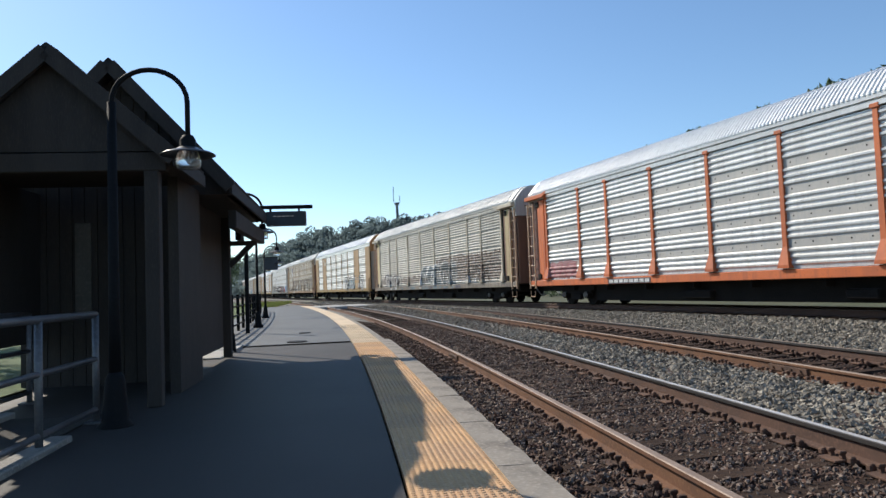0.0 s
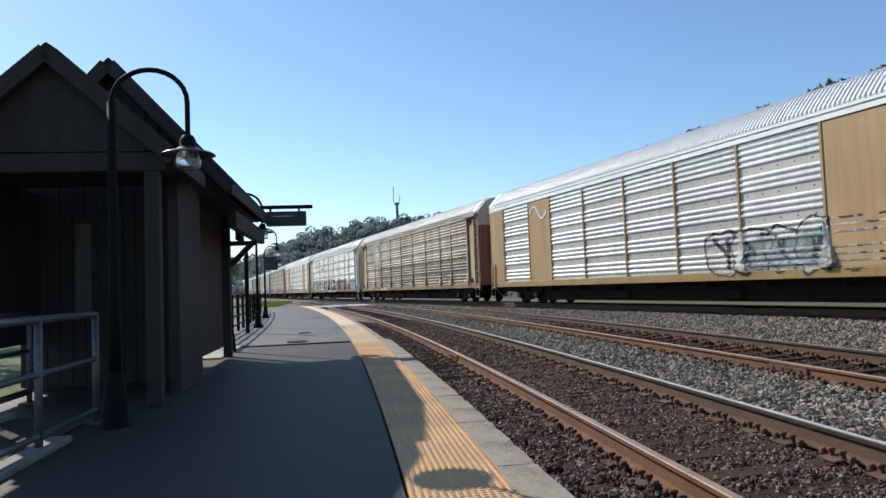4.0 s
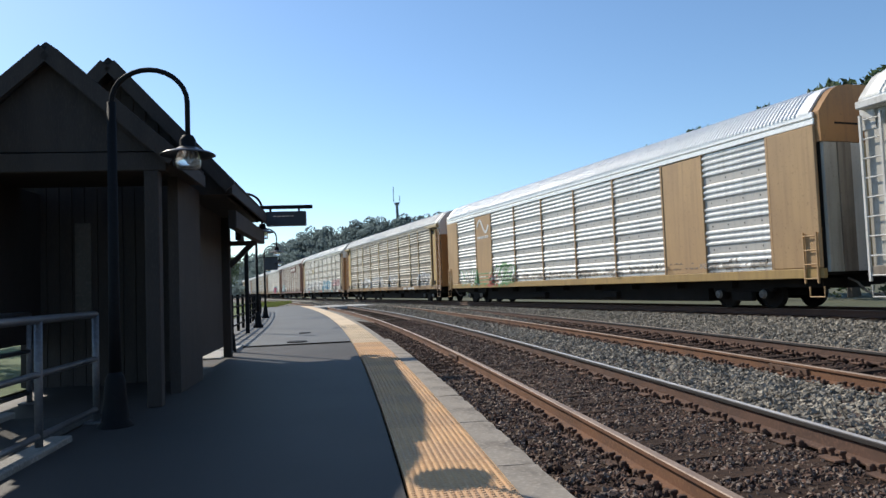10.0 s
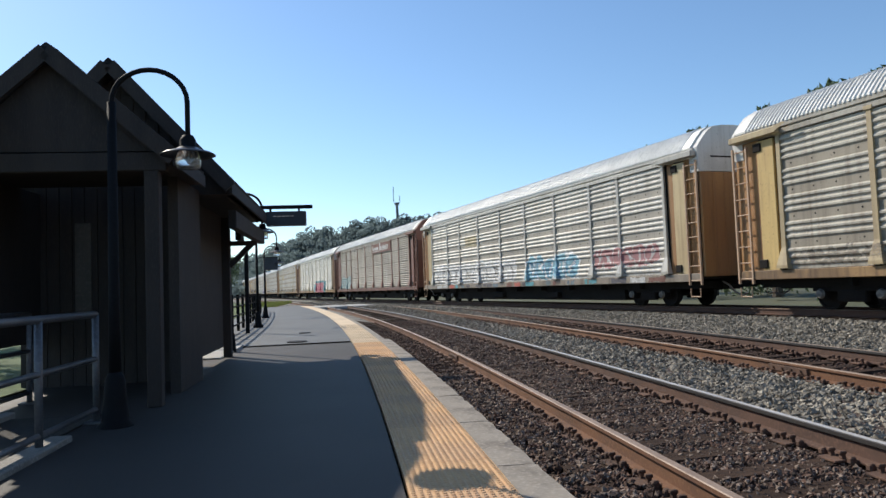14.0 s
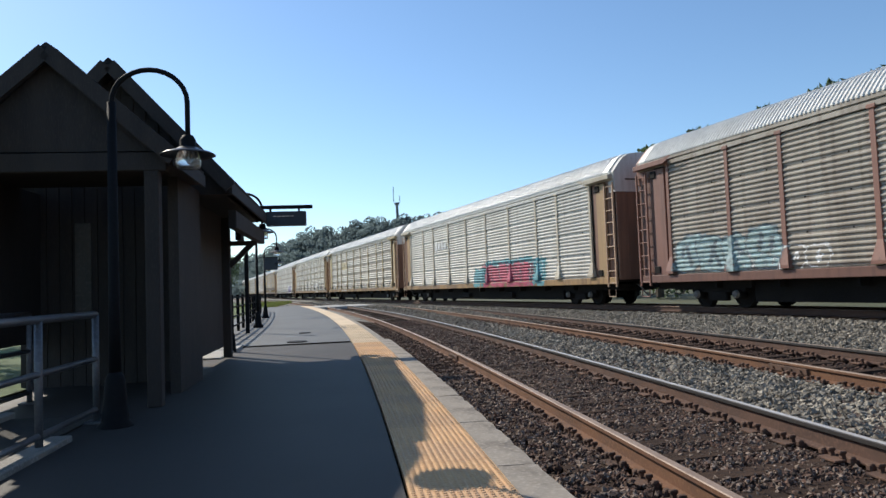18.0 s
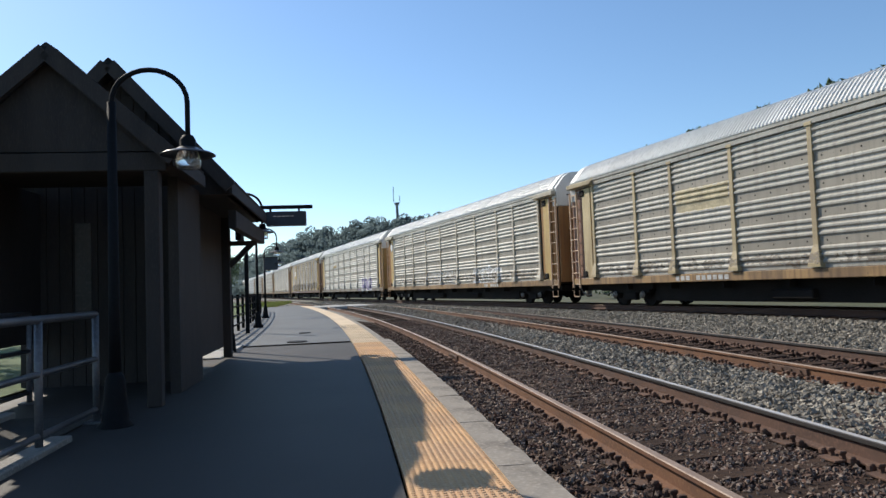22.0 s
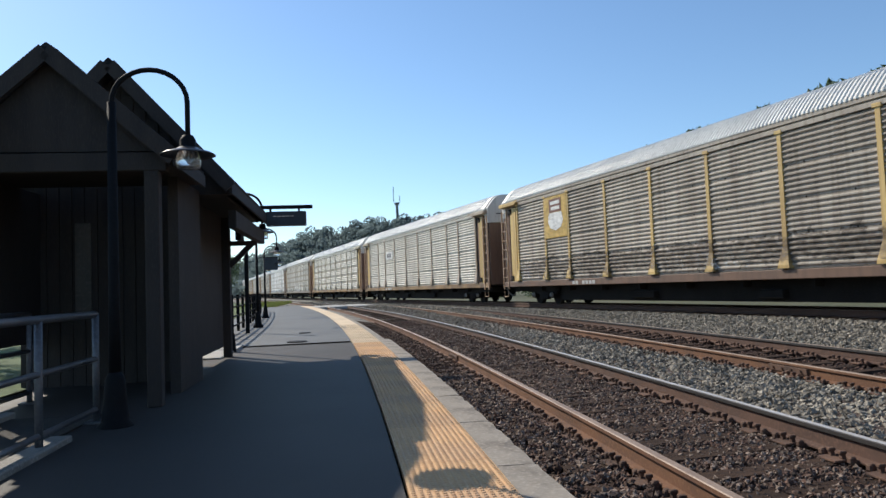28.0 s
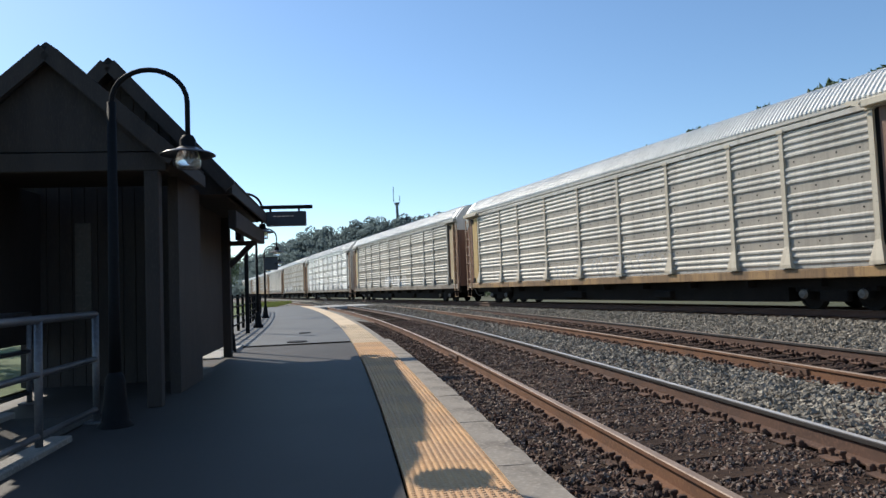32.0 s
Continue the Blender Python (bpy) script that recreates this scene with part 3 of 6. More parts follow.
def post_bm():
    """hat-section post with a flared foot"""
    bm = bmesh.new()
    zs = [(Z_SILL1 + 0.035, 0.20, 0.16), (Z_SILL1 + 0.12, 0.185, 0.16), (Z_SILL1 + 0.60, 0.075, 0.062), (Z_PAN1 + 0.0, 0.065, 0.058)]
    rings = []
    for z, w, d in zs:
        rings.append([bm.verts.new(c) for c in ((-w, 0.02, z), (-w, -d, z), (w, -d, z), (w, 0.02, z))])
    for a, b in zip(rings, rings[1:]):
        for k in range(3):
            bm.faces.new((a[k], a[k + 1], b[k + 1], b[k]))
    bm.faces.new(rings[-1])
    bm.faces.new(rings[0][::-1])
    bmesh.ops.recalc_face_normals(bm, faces=bm.faces)
    box(bm, (-0.12, -0.085, Z_PAN1 - 0.03), (0.12, 0.0, Z_PAN1 + 0.07), 0.01)
    return bm


def slim_post_bm():
    """narrow cover strip between flush sheets"""
    bm = bmesh.new()
    box(bm, (-0.045, -0.062, Z_SILL1), (0.045, 0.02, Z_PAN1), 0.008)
    return bm


def top_rail_bm():
    """two lapped strips under the eave"""
    bm = bmesh.new()
    box(bm, (-HALF + 0.15, -1.49, Z_PAN1), (HALF - 0.15, -1.38, Z_PAN1 + 0.13), 0.012)
    box(bm, (-HALF + 0.15, -1.455, Z_PAN1 + 0.13), (HALF - 0.15, -1.38, Z_PAN1 + 0.17))
    box(bm, (-HALF + 0.15, -1.505, Z_PAN1 + 0.17), (HALF - 0.15, -1.38, Z_EAVE - 0.004), 0.012)
    return bm


def ladder_bm():
    bm = bmesh.new()
    for x in (-0.27, 0.27):
        box(bm, (x - 0.028, -0.03, 0.72), (x + 0.028, 0.03, 4.62))
    for i in range(9):
        z = 0.86 + i * 0.455
        tube(bm, [(-0.27, 0, z), (0.27, 0, z)], 0.018, 6, caps=False)
    return bm


def body_bm():
    bm = bmesh.new()
    box(bm, (-HALF + 0.12, -1.38, 0.9), (HALF - 0.12, 1.38, 5.0))
    return bm


def end_leaf_bm():
    """one tall folded leaf of the end doors"""
    bm = bmesh.new()
    box(bm, (0, -0.2235, 0.98), (0.10, 0.2235, 4.26), 0.006)
    return bm


def end_cap_bm():
    """the closing plate over the end doors, rounded to the roof"""
    bm = bmesh.new()
    out = [(-1.42, 4.27)] + [(y * 0.97, z - 0.02) for y, z, _ in ROOF_PROFILE] + [(1.42, 4.27)]
    vs = [bm.verts.new((0.12, y, z)) for y, z in out]
    vb = [bm.verts.new((-0.28, y, z)) for y, z in out]
    bm.faces.new(vs)
    n = len(out)
    for k in range(n):
        bm.faces.new((vs[k], vs[(k + 1) % n], vb[(k + 1) % n], vb[k]))
    bmesh.ops.recalc_face_normals(bm, faces=bm.faces)
    return bm


def wheel_bm():
    bm = bmesh.new()
    prof = [(0.09, -0.05), (0.20, -0.035), (0.36, -0.03), (0.37, -0.065), (0.42, -0.065), (0.425, 0.05), (0.455, 0.06), (0.455, 0.085), (0.37, 0.085), (0.36, 0.03), (0.2, 0.02), (0.09, 0.05)]
    seg = 20
    rings = [[bm.verts.new((r * math.cos(2 * math.pi * k / seg), o, 0.42 + r * math.sin(2 * math.pi * k / seg))) for k in range(seg)] for r, o in prof]
    for a, b in zip(rings, rings[1:] + rings[:1]):
        for k in range(seg):
            bm.faces.new((a[k], b[k], b[(k + 1) % seg], a[(k + 1) % seg]))
    return bm


def truck_bm():
    bm = bmesh.new()
    for y in (-1.0, 1.0):
        box(bm, (-1.2, y - 0.07, 0.48), (1.2, y + 0.07, 0.62), 0.02)
        box(bm, (-0.42, y - 0.09, 0.22), (0.42, y + 0.09, 0.52), 0.03)
        for x in (-0.88, 0.88):
            box(bm, (x - 0.15, y - 0.12, 0.28), (x + 0.15, y + 0.12, 0.56), 0.03)
        for x in (-0.18, 0, 0.18):
            tube(bm, [(x, y, 0.26), (x, y, 0.5)], 0.06, 8)
    box(bm, (-0.2, -1.05, 0.42), (0.2, 1.05, 0.66), 0.02)
    for x in (-0.88, 0.88):
        tube(bm, [(x, -0.9, 0.42), (x, 0.9, 0.42)], 0.08, 8)
    return bm


def frame_bm():
    bm = bmesh.new()
    box(bm, (-HALF + 0.4, -0.4, 0.55), (HALF - 0.4, 0.4, 0.95))
    for i in range(9):
        x = -10 + i * 2.5
        box(bm, (x - 0.06, -1.3, 0.62), (x + 0.06, 1.3, 0.9))
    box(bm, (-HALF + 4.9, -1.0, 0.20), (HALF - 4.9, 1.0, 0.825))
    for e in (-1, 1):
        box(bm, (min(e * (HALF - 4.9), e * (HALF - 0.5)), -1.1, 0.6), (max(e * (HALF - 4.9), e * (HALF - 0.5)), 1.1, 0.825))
    for x, w in ((-3.2, 1.4), (3.0, 0.9)):
        box(bm, (x, -1.2, 0.3), (x + w, -0.5, 0.55), 0.03)
    return bm


def coupler_bm():
    bm = bmesh.new()
    box(bm, (-0.6, -0.1, 0.72), (0.5, 0.1, 0.98), 0.02)
    box(bm, (0.4, -0.17, 0.66), (0.72, 0.17, 1.04), 0.04)
    return bm


def stirrup_bm():
    bm = bmesh.new()
    tube(bm, [(-0.22, 0, 0.62), (-0.22, 0, 0.36), (0.22, 0, 0.36), (0.22, 0, 0.62)], 0.02, 6)
    return bm


def short_ladder_bm():
    bm = bmesh.new()
    for x in (-0.2, 0.2):
        box(bm, (x - 0.02, -0.03, 0.7), (x + 0.02, 0.02, 2.0))
    for i in range(4):
        tube(bm, [(-0.2, -0.02, 0.82 + i * 0.36), (0.2, -0.02, 0.82 + i * 0.36)], 0.018, 6, caps=False)
    return bm


def awning_bm():
    """short roof over the end doorway"""
    bm = bmesh.new()
    box(bm, (-0.80, -0.14, 4.75), (0.98, 0.12, 4.93), 0.02)
    tip = [(-0.80, 4.77), (-0.80, 4.92), (-1.12, 4.98), (-1.22, 4.93)]
    for y in (-0.16, 0.06):
        bm.faces.new([bm.verts.new((x, y, z)) for x, z in tip])
    bm.faces.ensure_lookup_table()
    a, b = bm.faces[-2].verts[:], bm.faces[-1].verts[:]
    for k in range(4):
        bm.faces.new((a[k], a[(k + 1) % 4], b[(k + 1) % 4], b[k]))
    bmesh.ops.recalc_face_normals(bm, faces=bm.faces)
    return bm


def latch_bm():
    """lock plate and bar at the head of an end door"""
    bm = bmesh.new()
    box(bm, (-0.16, -0.05, 4.38), (0.14, 0.02, 4.62), 0.02)
    box(bm, (-0.14, -0.05, 1.14), (0.16, 0.02, 1.38), 0.02)
    return bm


def hose_bm():
    """hanging air hose beside the coupler"""
    bm = bmesh.new()
    tube(bm, [(-0.25, 0, 0.80), (0.0, 0, 0.70), (0.22, 0.04, 0.46), (0.42, 0.1, 0.36), (0.62, 0.16, 0.42)], 0.03, 6)
    return bm


def bearing_bm():
    bm = bmesh.new()
    bmesh.ops.create_cone(bm, cap_ends=True, segments=12, radius1=0.13, radius2=0.10, depth=0.07, matrix=Matrix.Rotation(math.pi / 2, 4, 'X'))
    return bm


def wagon(label, kind, pan, post, sill, end, cap, door, flush=False, plain=(), plain_mat=None, roof=None, ladder=None):
    car = thing("rail_wagon", label, "rail wagon", "wagons of the train")
    roof = roof or (ROOFSHINE if flush else ROOFW)
    ladder = ladder or (post if flush else PINKISH)
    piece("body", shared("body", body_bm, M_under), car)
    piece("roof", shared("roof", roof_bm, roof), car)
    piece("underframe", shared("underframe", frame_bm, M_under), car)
    for sy in (-1, 1):
        flip = pose(0, 0, 0) if sy < 0 else pose(0, 0, 0, 0, 0, 180)
        piece("side_sill", shared("side_sill", lambda: bx(-HALF + 0.1, -1.50, Z_SILL0, HALF - 0.1, -1.38, Z_SILL1, bevel=0.012), sill), car, flip)
        piece("top_rail", shared("top_rail", top_rail_bm, ROOFSHINE if flush else pan), car, flip)
        for i, (a, b) in enumerate(zip(POSTS, POSTS[1:])):
            if i in plain:
                piece("panel", panel_mesh(b - a - 0.05, plain_mat, "plain"), car, flip @ pose((a + b) / 2, -1.46, 0))
            else:
                piece("panel", panel_mesh(b - a - 0.05, pan, kind), car, flip @ pose((a + b) / 2, -1.42, 0))
        for a in POSTS:
            if flush:
                piece("post", shared("slim_post", slim_post_bm, post), car, flip @ pose(a, -1.42, 0))
            else:
                piece("post", shared("post", post_bm, post), car, flip @ pose(a, -1.42, 0))
        for e in (-1, 1):
            if flush:
                piece("end_panel", shared("end_panel_flush", lambda: bx(-0.78, -0.05, Z_SILL1, 0.78, 0.04, Z_PAN1, bevel=0.03), door), car, flip @ pose(e * (HALF - 0.94), -1.44, 0))
                piece("ladder", shared("short_ladder", short_ladder_bm, ladder), car, flip @ pose(e * (HALF - 0.45), -1.53, 0))
            else:
                piece("end_panel", shared("end_panel", lambda: bx(-0.30, -0.04, Z_SILL1, 0.30, 0.04, Z_PAN1 - 0.05, bevel=0.01), door), car, flip @ pose(e * (HALF - (0.93 if e > 0 else 1.27)), -1.43, 0))
                piece("door_jamb", shared("door_jamb", lambda: bx(-0.17, -0.012, Z_SILL1, 0.17, 0.01, Z_PAN1), end if not isinstance(end, list) else RUSTY), car, flip @ pose(e * (HALF - (1.40 if e > 0 else 0.79)), -1.385, 0))
                piece("corner_plate", shared("corner_plate", lambda: bx(-0.33, -0.012, Z_SILL1, 0.27, 0.01, Z_PAN1), end if not isinstance(end, list) else RUSTY), car, flip @ pose(e * (HALF - 0.40), -1.389, 0))
                piece("latch", shared("latch", latch_bm, M_under), car, flip @ pose(e * (HALF - (1.12 if e > 0 else 1.0)), -1.46, 0))
                piece("ladder", shared("ladder", ladder_bm, ladder), car, flip @ pose(e * (HALF - 0.32), -1.50, 0))
                piece("awning", shared("awning", awning_bm, post), car, flip @ pose(e * (HALF - 1.05), -1.52, 0) @ (pose(0, 0, 0) if e > 0 else Matrix.Diagonal((-1, 1, 1, 1))))
            piece("stirrup", shared("stirrup", stirrup_bm, ladder), car, flip @ pose(e * (HALF - 0.32), -1.52, 0))
    for e in (-1, 1):
        fl = pose(0, 0, 0) if e > 0 else pose(0, 0, 0, 0, 0, 180)
        for k in range(6):
            piece("door_leaf", shared("door_leaf", end_leaf_bm, end[k] if isinstance(end, list) else end), car, fl @ pose(HALF - 0.12 + (0.03 if k % 2 and isinstance(end, list) else 0), -1.13 + 0.452 * k, 0))
        lid = piece("end_cap", shared("end_cap", end_cap_bm, cap), car, fl @ pose(HALF - 0.12, 0, 0))
        piece("vent_slot", shared("vent_slot", lambda: bx(0.115, -0.95, 4.72, 0.128, -0.15, 4.77), M_under), lid)
        piece("coupler", shared("coupler", coupler_bm, M_under), car, fl @ pose(HALF - 0.05, 0, 0))
        piece("air_hose", shared("air_hose", hose_bm, HOSE), car, fl @ pose(HALF - 0.1, -0.42, 0))
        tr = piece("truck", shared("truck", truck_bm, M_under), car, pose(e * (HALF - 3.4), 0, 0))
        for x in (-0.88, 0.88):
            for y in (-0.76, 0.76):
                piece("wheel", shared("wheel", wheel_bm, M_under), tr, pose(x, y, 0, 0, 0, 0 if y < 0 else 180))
                piece("bearing_cap", shared("bearing_cap", bearing_bm, HOSE), tr, pose(x, y * 1.52, 0.42))
    car["profile"] = kind
    return car


HOSE = mat("grey_dusty_rubber", (0.20, 0.185, 0.165), (0.09, 0.08, 0.07), rough=0.8, big=4, fine=30, bump=0.1)
SILVER = car_paint("galvanised_silver", (0.64, 0.64, 0.625), (0.46, 0.45, 0.43), 0.42, 0.35)
GREY = car_paint("weathered_grey", (0.40, 0.38, 0.33), (0.23, 0.205, 0.165), 0.52, 0.1)
PALE = car_paint("pale_weathered_grey", (0.50, 0.475, 0.42), (0.30, 0.27, 0.225), 0.5, 0.12)
BROWNGREY = car_paint("grimy_brown_grey", (0.39, 0.345, 0.285), (0.18, 0.142, 0.11), 0.65, 0.05)
KHAKI = car_paint("khaki_grime", (0.385, 0.345, 0.285), (0.20, 0.16, 0.122), 0.6, 0.05)
OLIVE = car_paint("olive_grey_grime", (0.42, 0.39, 0.325), (0.205, 0.172, 0.128), 0.58, 0.08)
OXIDE = car_paint("red_oxide_brown", (0.25, 0.115, 0.08), (0.15, 0.072, 0.052))
RUSTPOST = car_paint("rust_stained_posts", (0.46, 0.38, 0.29), (0.25, 0.165, 0.105), amount=(0.40, 0.60))
YELLOWP = car_paint("dull_yellow_posts", (0.47, 0.37, 0.205), (0.28, 0.205, 0.12), amount=(0.36, 0.62))
SANDY = car_paint("sandy_grime", (0.47, 0.42, 0.34), (0.20, 0.155, 0.11), 0.62, 0.05)
CLEAN = car_paint("clean_pale_grey", (0.60, 0.575, 0.52), (0.40, 0.37, 0.32), 0.46, 0.15)
PINKISH = car_paint("red_oxide_cream", (0.50, 0.34, 0.22), (0.34, 0.21, 0.13))
ORANGE = car_paint("orange_paint", (0.60, 0.145, 0.035), (0.36, 0.10, 0.04))
YELLOW = car_paint("yellow_paint", (0.60, 0.42, 0.15), (0.34, 0.21, 0.08), amount=(0.34, 0.62))
CREAMP = car_paint("cream_grey_posts", (0.53, 0.47, 0.36), (0.37, 0.31, 0.22))
CREAM = car_paint("cream_paint", (0.58, 0.46, 0.25), (0.30, 0.20, 0.10), amount=(0.36, 0.64))
TAN = car_paint("tan_paint", (0.44, 0.28, 0.13), (0.31, 0.19, 0.095))
WHITE = car_paint("off_white_paint", (0.62, 0.61, 0.58), (0.42, 0.40, 0.36))
BOXBROWN = car_paint("boxcar_brown", (0.17, 0.075, 0.05), (0.10, 0.045, 0.035))
RUSTY = car_paint("rusty_brown", (0.17, 0.095, 0.06), (0.10, 0.06, 0.042))
GOLD = car_paint("gold_brown", (0.35, 0.21, 0.085), (0.075, 0.042, 0.026), amount=(0.42, 0.54))
GOLDEND = car_paint("yellow_gold_ends", (0.37, 0.24, 0.08), (0.24, 0.15, 0.055))
OCHRE = car_paint("ochre_ends", (0.37, 0.185, 0.058), (0.22, 0.11, 0.045))
ENDB = car_paint("rust_brown_ends", (0.23, 0.12, 0.075), (0.13, 0.07, 0.05))
SILLGREY = car_paint("grimy_sill_grey", (0.28, 0.235, 0.18), (0.10, 0.072, 0.052), amount=(0.42, 0.54))
ROOFW = car_paint("galvanised_roof", (0.80, 0.775, 0.71), (0.62, 0.595, 0.53), 0.42, 0.22)
ROOFSHINE = car_paint("bright_galvanised_roof", (0.88, 0.865, 0.83), (0.76, 0.745, 0.71), 0.40, 0.3)

SPECS = [
    dict(label="silver panelled wagon with orange posts and sill", kind="grouped", roof=ROOFSHINE, pan=SILVER, post=ORANGE, sill=ORANGE, end=BOXBROWN, cap=RUSTY, door=ORANGE),
    dict(label="grey panelled wagon with cream end doors and scrawls", kind="even", pan=PALE, post=CREAMP, sill=SILLGREY, end=ENDB, cap=WHITE, door=CREAM),
    dict(label="bright silver wagon with tan panels and a tan frame", kind="grouped", pan=SILVER, post=TAN, sill=GOLDEND, end=[GREY, SILLGREY, SANDY, CREAM, GREY, OCHRE], cap=OCHRE, door=TAN, flush=True, plain=(1, 7), plain_mat=TAN),
    dict(label="sandy grey grimy wagon with a gold-brown sill", kind="grouped", pan=SANDY, post=RUSTPOST, sill=GOLD, end=ENDB, cap=WHITE, door=CREAM),
    dict(label="light silver wagon with white posts and black scrawls", kind="grouped", pan=SILVER, post=WHITE, sill=SILLGREY, end=PALE, cap=WHITE, door=WHITE, ladder=WHITE),
    dict(label="silver wagon with tan frame and a pale emblem", kind="grouped", pan=SILVER, post=TAN, sill=GOLDEND, end=[GREY, SILLGREY, WHITE, CREAM, GREY, OCHRE], cap=OCHRE, door=TAN, flush=True, plain=(1, 7), plain_mat=TAN),
    dict(label="olive-grey wagon with yellow posts and a gold-brown sill", kind="grouped", pan=OLIVE, post=YELLOWP, sill=GOLD, end=OCHRE, cap=WHITE, door=YELLOW),
    dict(label="grey wagon with coloured scrawls along its foot", kind="grouped", pan=PALE, post=PALE, sill=SILLGREY, end=OCHRE, cap=WHITE, door=CREAM),
    dict(label="khaki-grey wagon with red-brown posts and name board", kind="even", pan=KHAKI, post=OXIDE, sill=BOXBROWN, end=BOXBROWN, cap=OXIDE, door=OXIDE, ladder=OXIDE),
    dict(label="grey wagon with a pink and teal scrawl", kind="even", pan=CLEAN, post=CREAMP, sill=GOLD, end=ENDB, cap=WHITE, door=TAN),
    dict(label="grey wagon with yellow posts and a yellow mark", kind="grouped", pan=GREY, post=YELLOWP, sill=GOLD, end=ENDB, cap=WHITE, door=CREAM),
    dict(label="grey wagon with yellow end doors and gold-brown sill", kind="grouped", pan=GREY, post=CREAMP, sill=GOLD, end=OCHRE, cap=WHITE, door=YELLOW),
    dict(label="grey wagon with a purple scrawl along its foot", kind="grouped", pan=PALE, post=PALE, sill=SILLGREY, end=GOLDEND, cap=WHITE, door=YELLOW),
    dict(label="brown-grey wagon with yellow posts and a shield mark", kind="even", pan=BROWNGREY, post=YELLOW, sill=RUSTY, end=RUSTY, cap=WHITE, door=YELLOW),
    dict(label="grey wagon with pale posts and white emblem strokes", kind="even", pan=PALE, post=RUSTPOST, sill=GOLD, end=RUSTY, cap=WHITE, door=YELLOW),
    dict(label="grey wagon with gold sill and faint white scrawls", kind="grouped", pan=PALE, post=CREAMP, sill=GOLD, end=ENDB, cap=WHITE, door=YELLOW),
    dict(label="grey wagon with a weathered grey frame", kind="grouped", pan=GREY, post=GREY, sill=SILLGREY, end=ENDB, cap=WHITE, door=CREAM),
    dict(label="silver wagon far back in the train", kind="grouped", pan=SILVER, post=WHITE, sill=SILLGREY, end=PALE, cap=WHITE, door=WHITE),
    dict(label="grey wagon far back in the train", kind="grouped", pan=GREY, post=GREY, sill=SILLGREY, end=RUSTY, cap=WHITE, door=TAN),
    dict(label="pale grey wagon far back in the train", kind="even", pan=PALE, post=PALE, sill=RUSTY, end=RUSTY, cap=WHITE, door=TAN),
    dict(label="grey wagon with tan ends far back in the train", kind="grouped", pan=GREY, post=TAN, sill=TAN, end=TAN, cap=WHITE, door=TAN),
    dict(label="silver wagon with tan frame far back in the train", kind="grouped", pan=SILVER, post=TAN, sill=TAN, end=TAN, cap=WHITE, door=TAN),
    dict(label="grey wagon with brown ends far back in the train", kind="grouped", pan=GREY, post=GREY, sill=RUSTY, end=RUSTY, cap=WHITE, door=TAN),
    dict(label="pale wagon with a rusty sill far back in the train", kind="grouped", pan=PALE, post=PALE, sill=RUSTY, end=ENDB, cap=WHITE, door=TAN),
    dict(label="grey wagon near the end of the train", kind="grouped", pan=GREY, post=PALE, sill=SILLGREY, end=ENDB, cap=WHITE, door=TAN),
]
WAGONS = [wagon(**spec) for spec in SPECS]


# ---- paint on the wagons: marks, boards and scrawls ----
def flat_paint(name, c, lo=0.72, hi=1.0):
    """thin worn paint: the sheet below shows through where it has weathered"""
    m = mat(name, c, tuple(v * 0.72 for v in c), tuple(min(1, v * 1.15) for v in c), rough=0.65, big=2.5, fine=18, bump=0.0)
    f, _ = noise_fac(m.node_tree, 3.5, 0.30, 0.60, stretch=(1, 1, 2.5))
    mr = m.node_tree.nodes.new("ShaderNodeMapRange")
    mr.inputs[3].default_value, mr.inputs[4].default_value = lo, hi
    m.node_tree.links.new(f, mr.inputs[0])
    m.node_tree.links.new(mr.outputs[0], m.node_tree.nodes["Principled BSDF"].inputs["Alpha"])
    return m


PAINT = {k: flat_paint("scrawl_" + k, c) for k, c in dict(
    white=(0.78, 0.77, 0.74), chalk=(0.60, 0.585, 0.55), black=(0.03, 0.03, 0.035), pink=(0.50, 0.09, 0.15), rose=(0.42, 0.20, 0.20), teal=(0.13, 0.36, 0.40), blue=(0.07, 0.26, 0.52),
    skyblue=(0.25, 0.47, 0.56), red=(0.48, 0.13, 0.09), purple=(0.25, 0.21, 0.36), green=(0.16, 0.34, 0.15), grey=(0.30, 0.30, 0.29), dark=(0.12, 0.11, 0.12),
    slate=(0.17, 0.215, 0.235), faintamber=(0.50, 0.42, 0.26), lime=(0.45, 0.50, 0.25), amber=(0.58, 0.38, 0.10), navy=(0.06, 0.08, 0.20), brown=(0.20, 0.09, 0.065)).items()}

PAINT["paleteal"] = flat_paint("scrawl_paleteal", (0.40, 0.54, 0.54), 0.45, 0.95)
PAINT["pinkfilm"] = flat_paint("rusty_film", (0.23, 0.165, 0.135), 0.10, 0.68)
PAINT["film"] = flat_paint("road_film", (0.24, 0.20, 0.155), 0.08, 0.62)
PAINT["darkfilm"] = flat_paint("brake_dust_film", (0.11, 0.082, 0.062), 0.05, 0.6)
PAINT["faint"] = flat_paint("scrawl_faint", (0.74, 0.73, 0.70), 0.1, 0.62)


def skin(kind, x, z):
    """how far out of the wagon's middle its near side lies at a place"""
    if z < Z_SILL1:
        return 1.507
    o = 1.42 + float(np.interp(z, [p[0] for p in PROFILES[kind]], [p[1] for p in PROFILES[kind]])) + 0.006
    for p in POSTS:
        f = min(1, max(0, (Z_SILL1 + 0.60 - z) / 0.48))
        if abs(x - p) < 0.08 + 0.12 * f + 0.012:
            o = max(o, 1.492 + 0.096 * f)
    return o


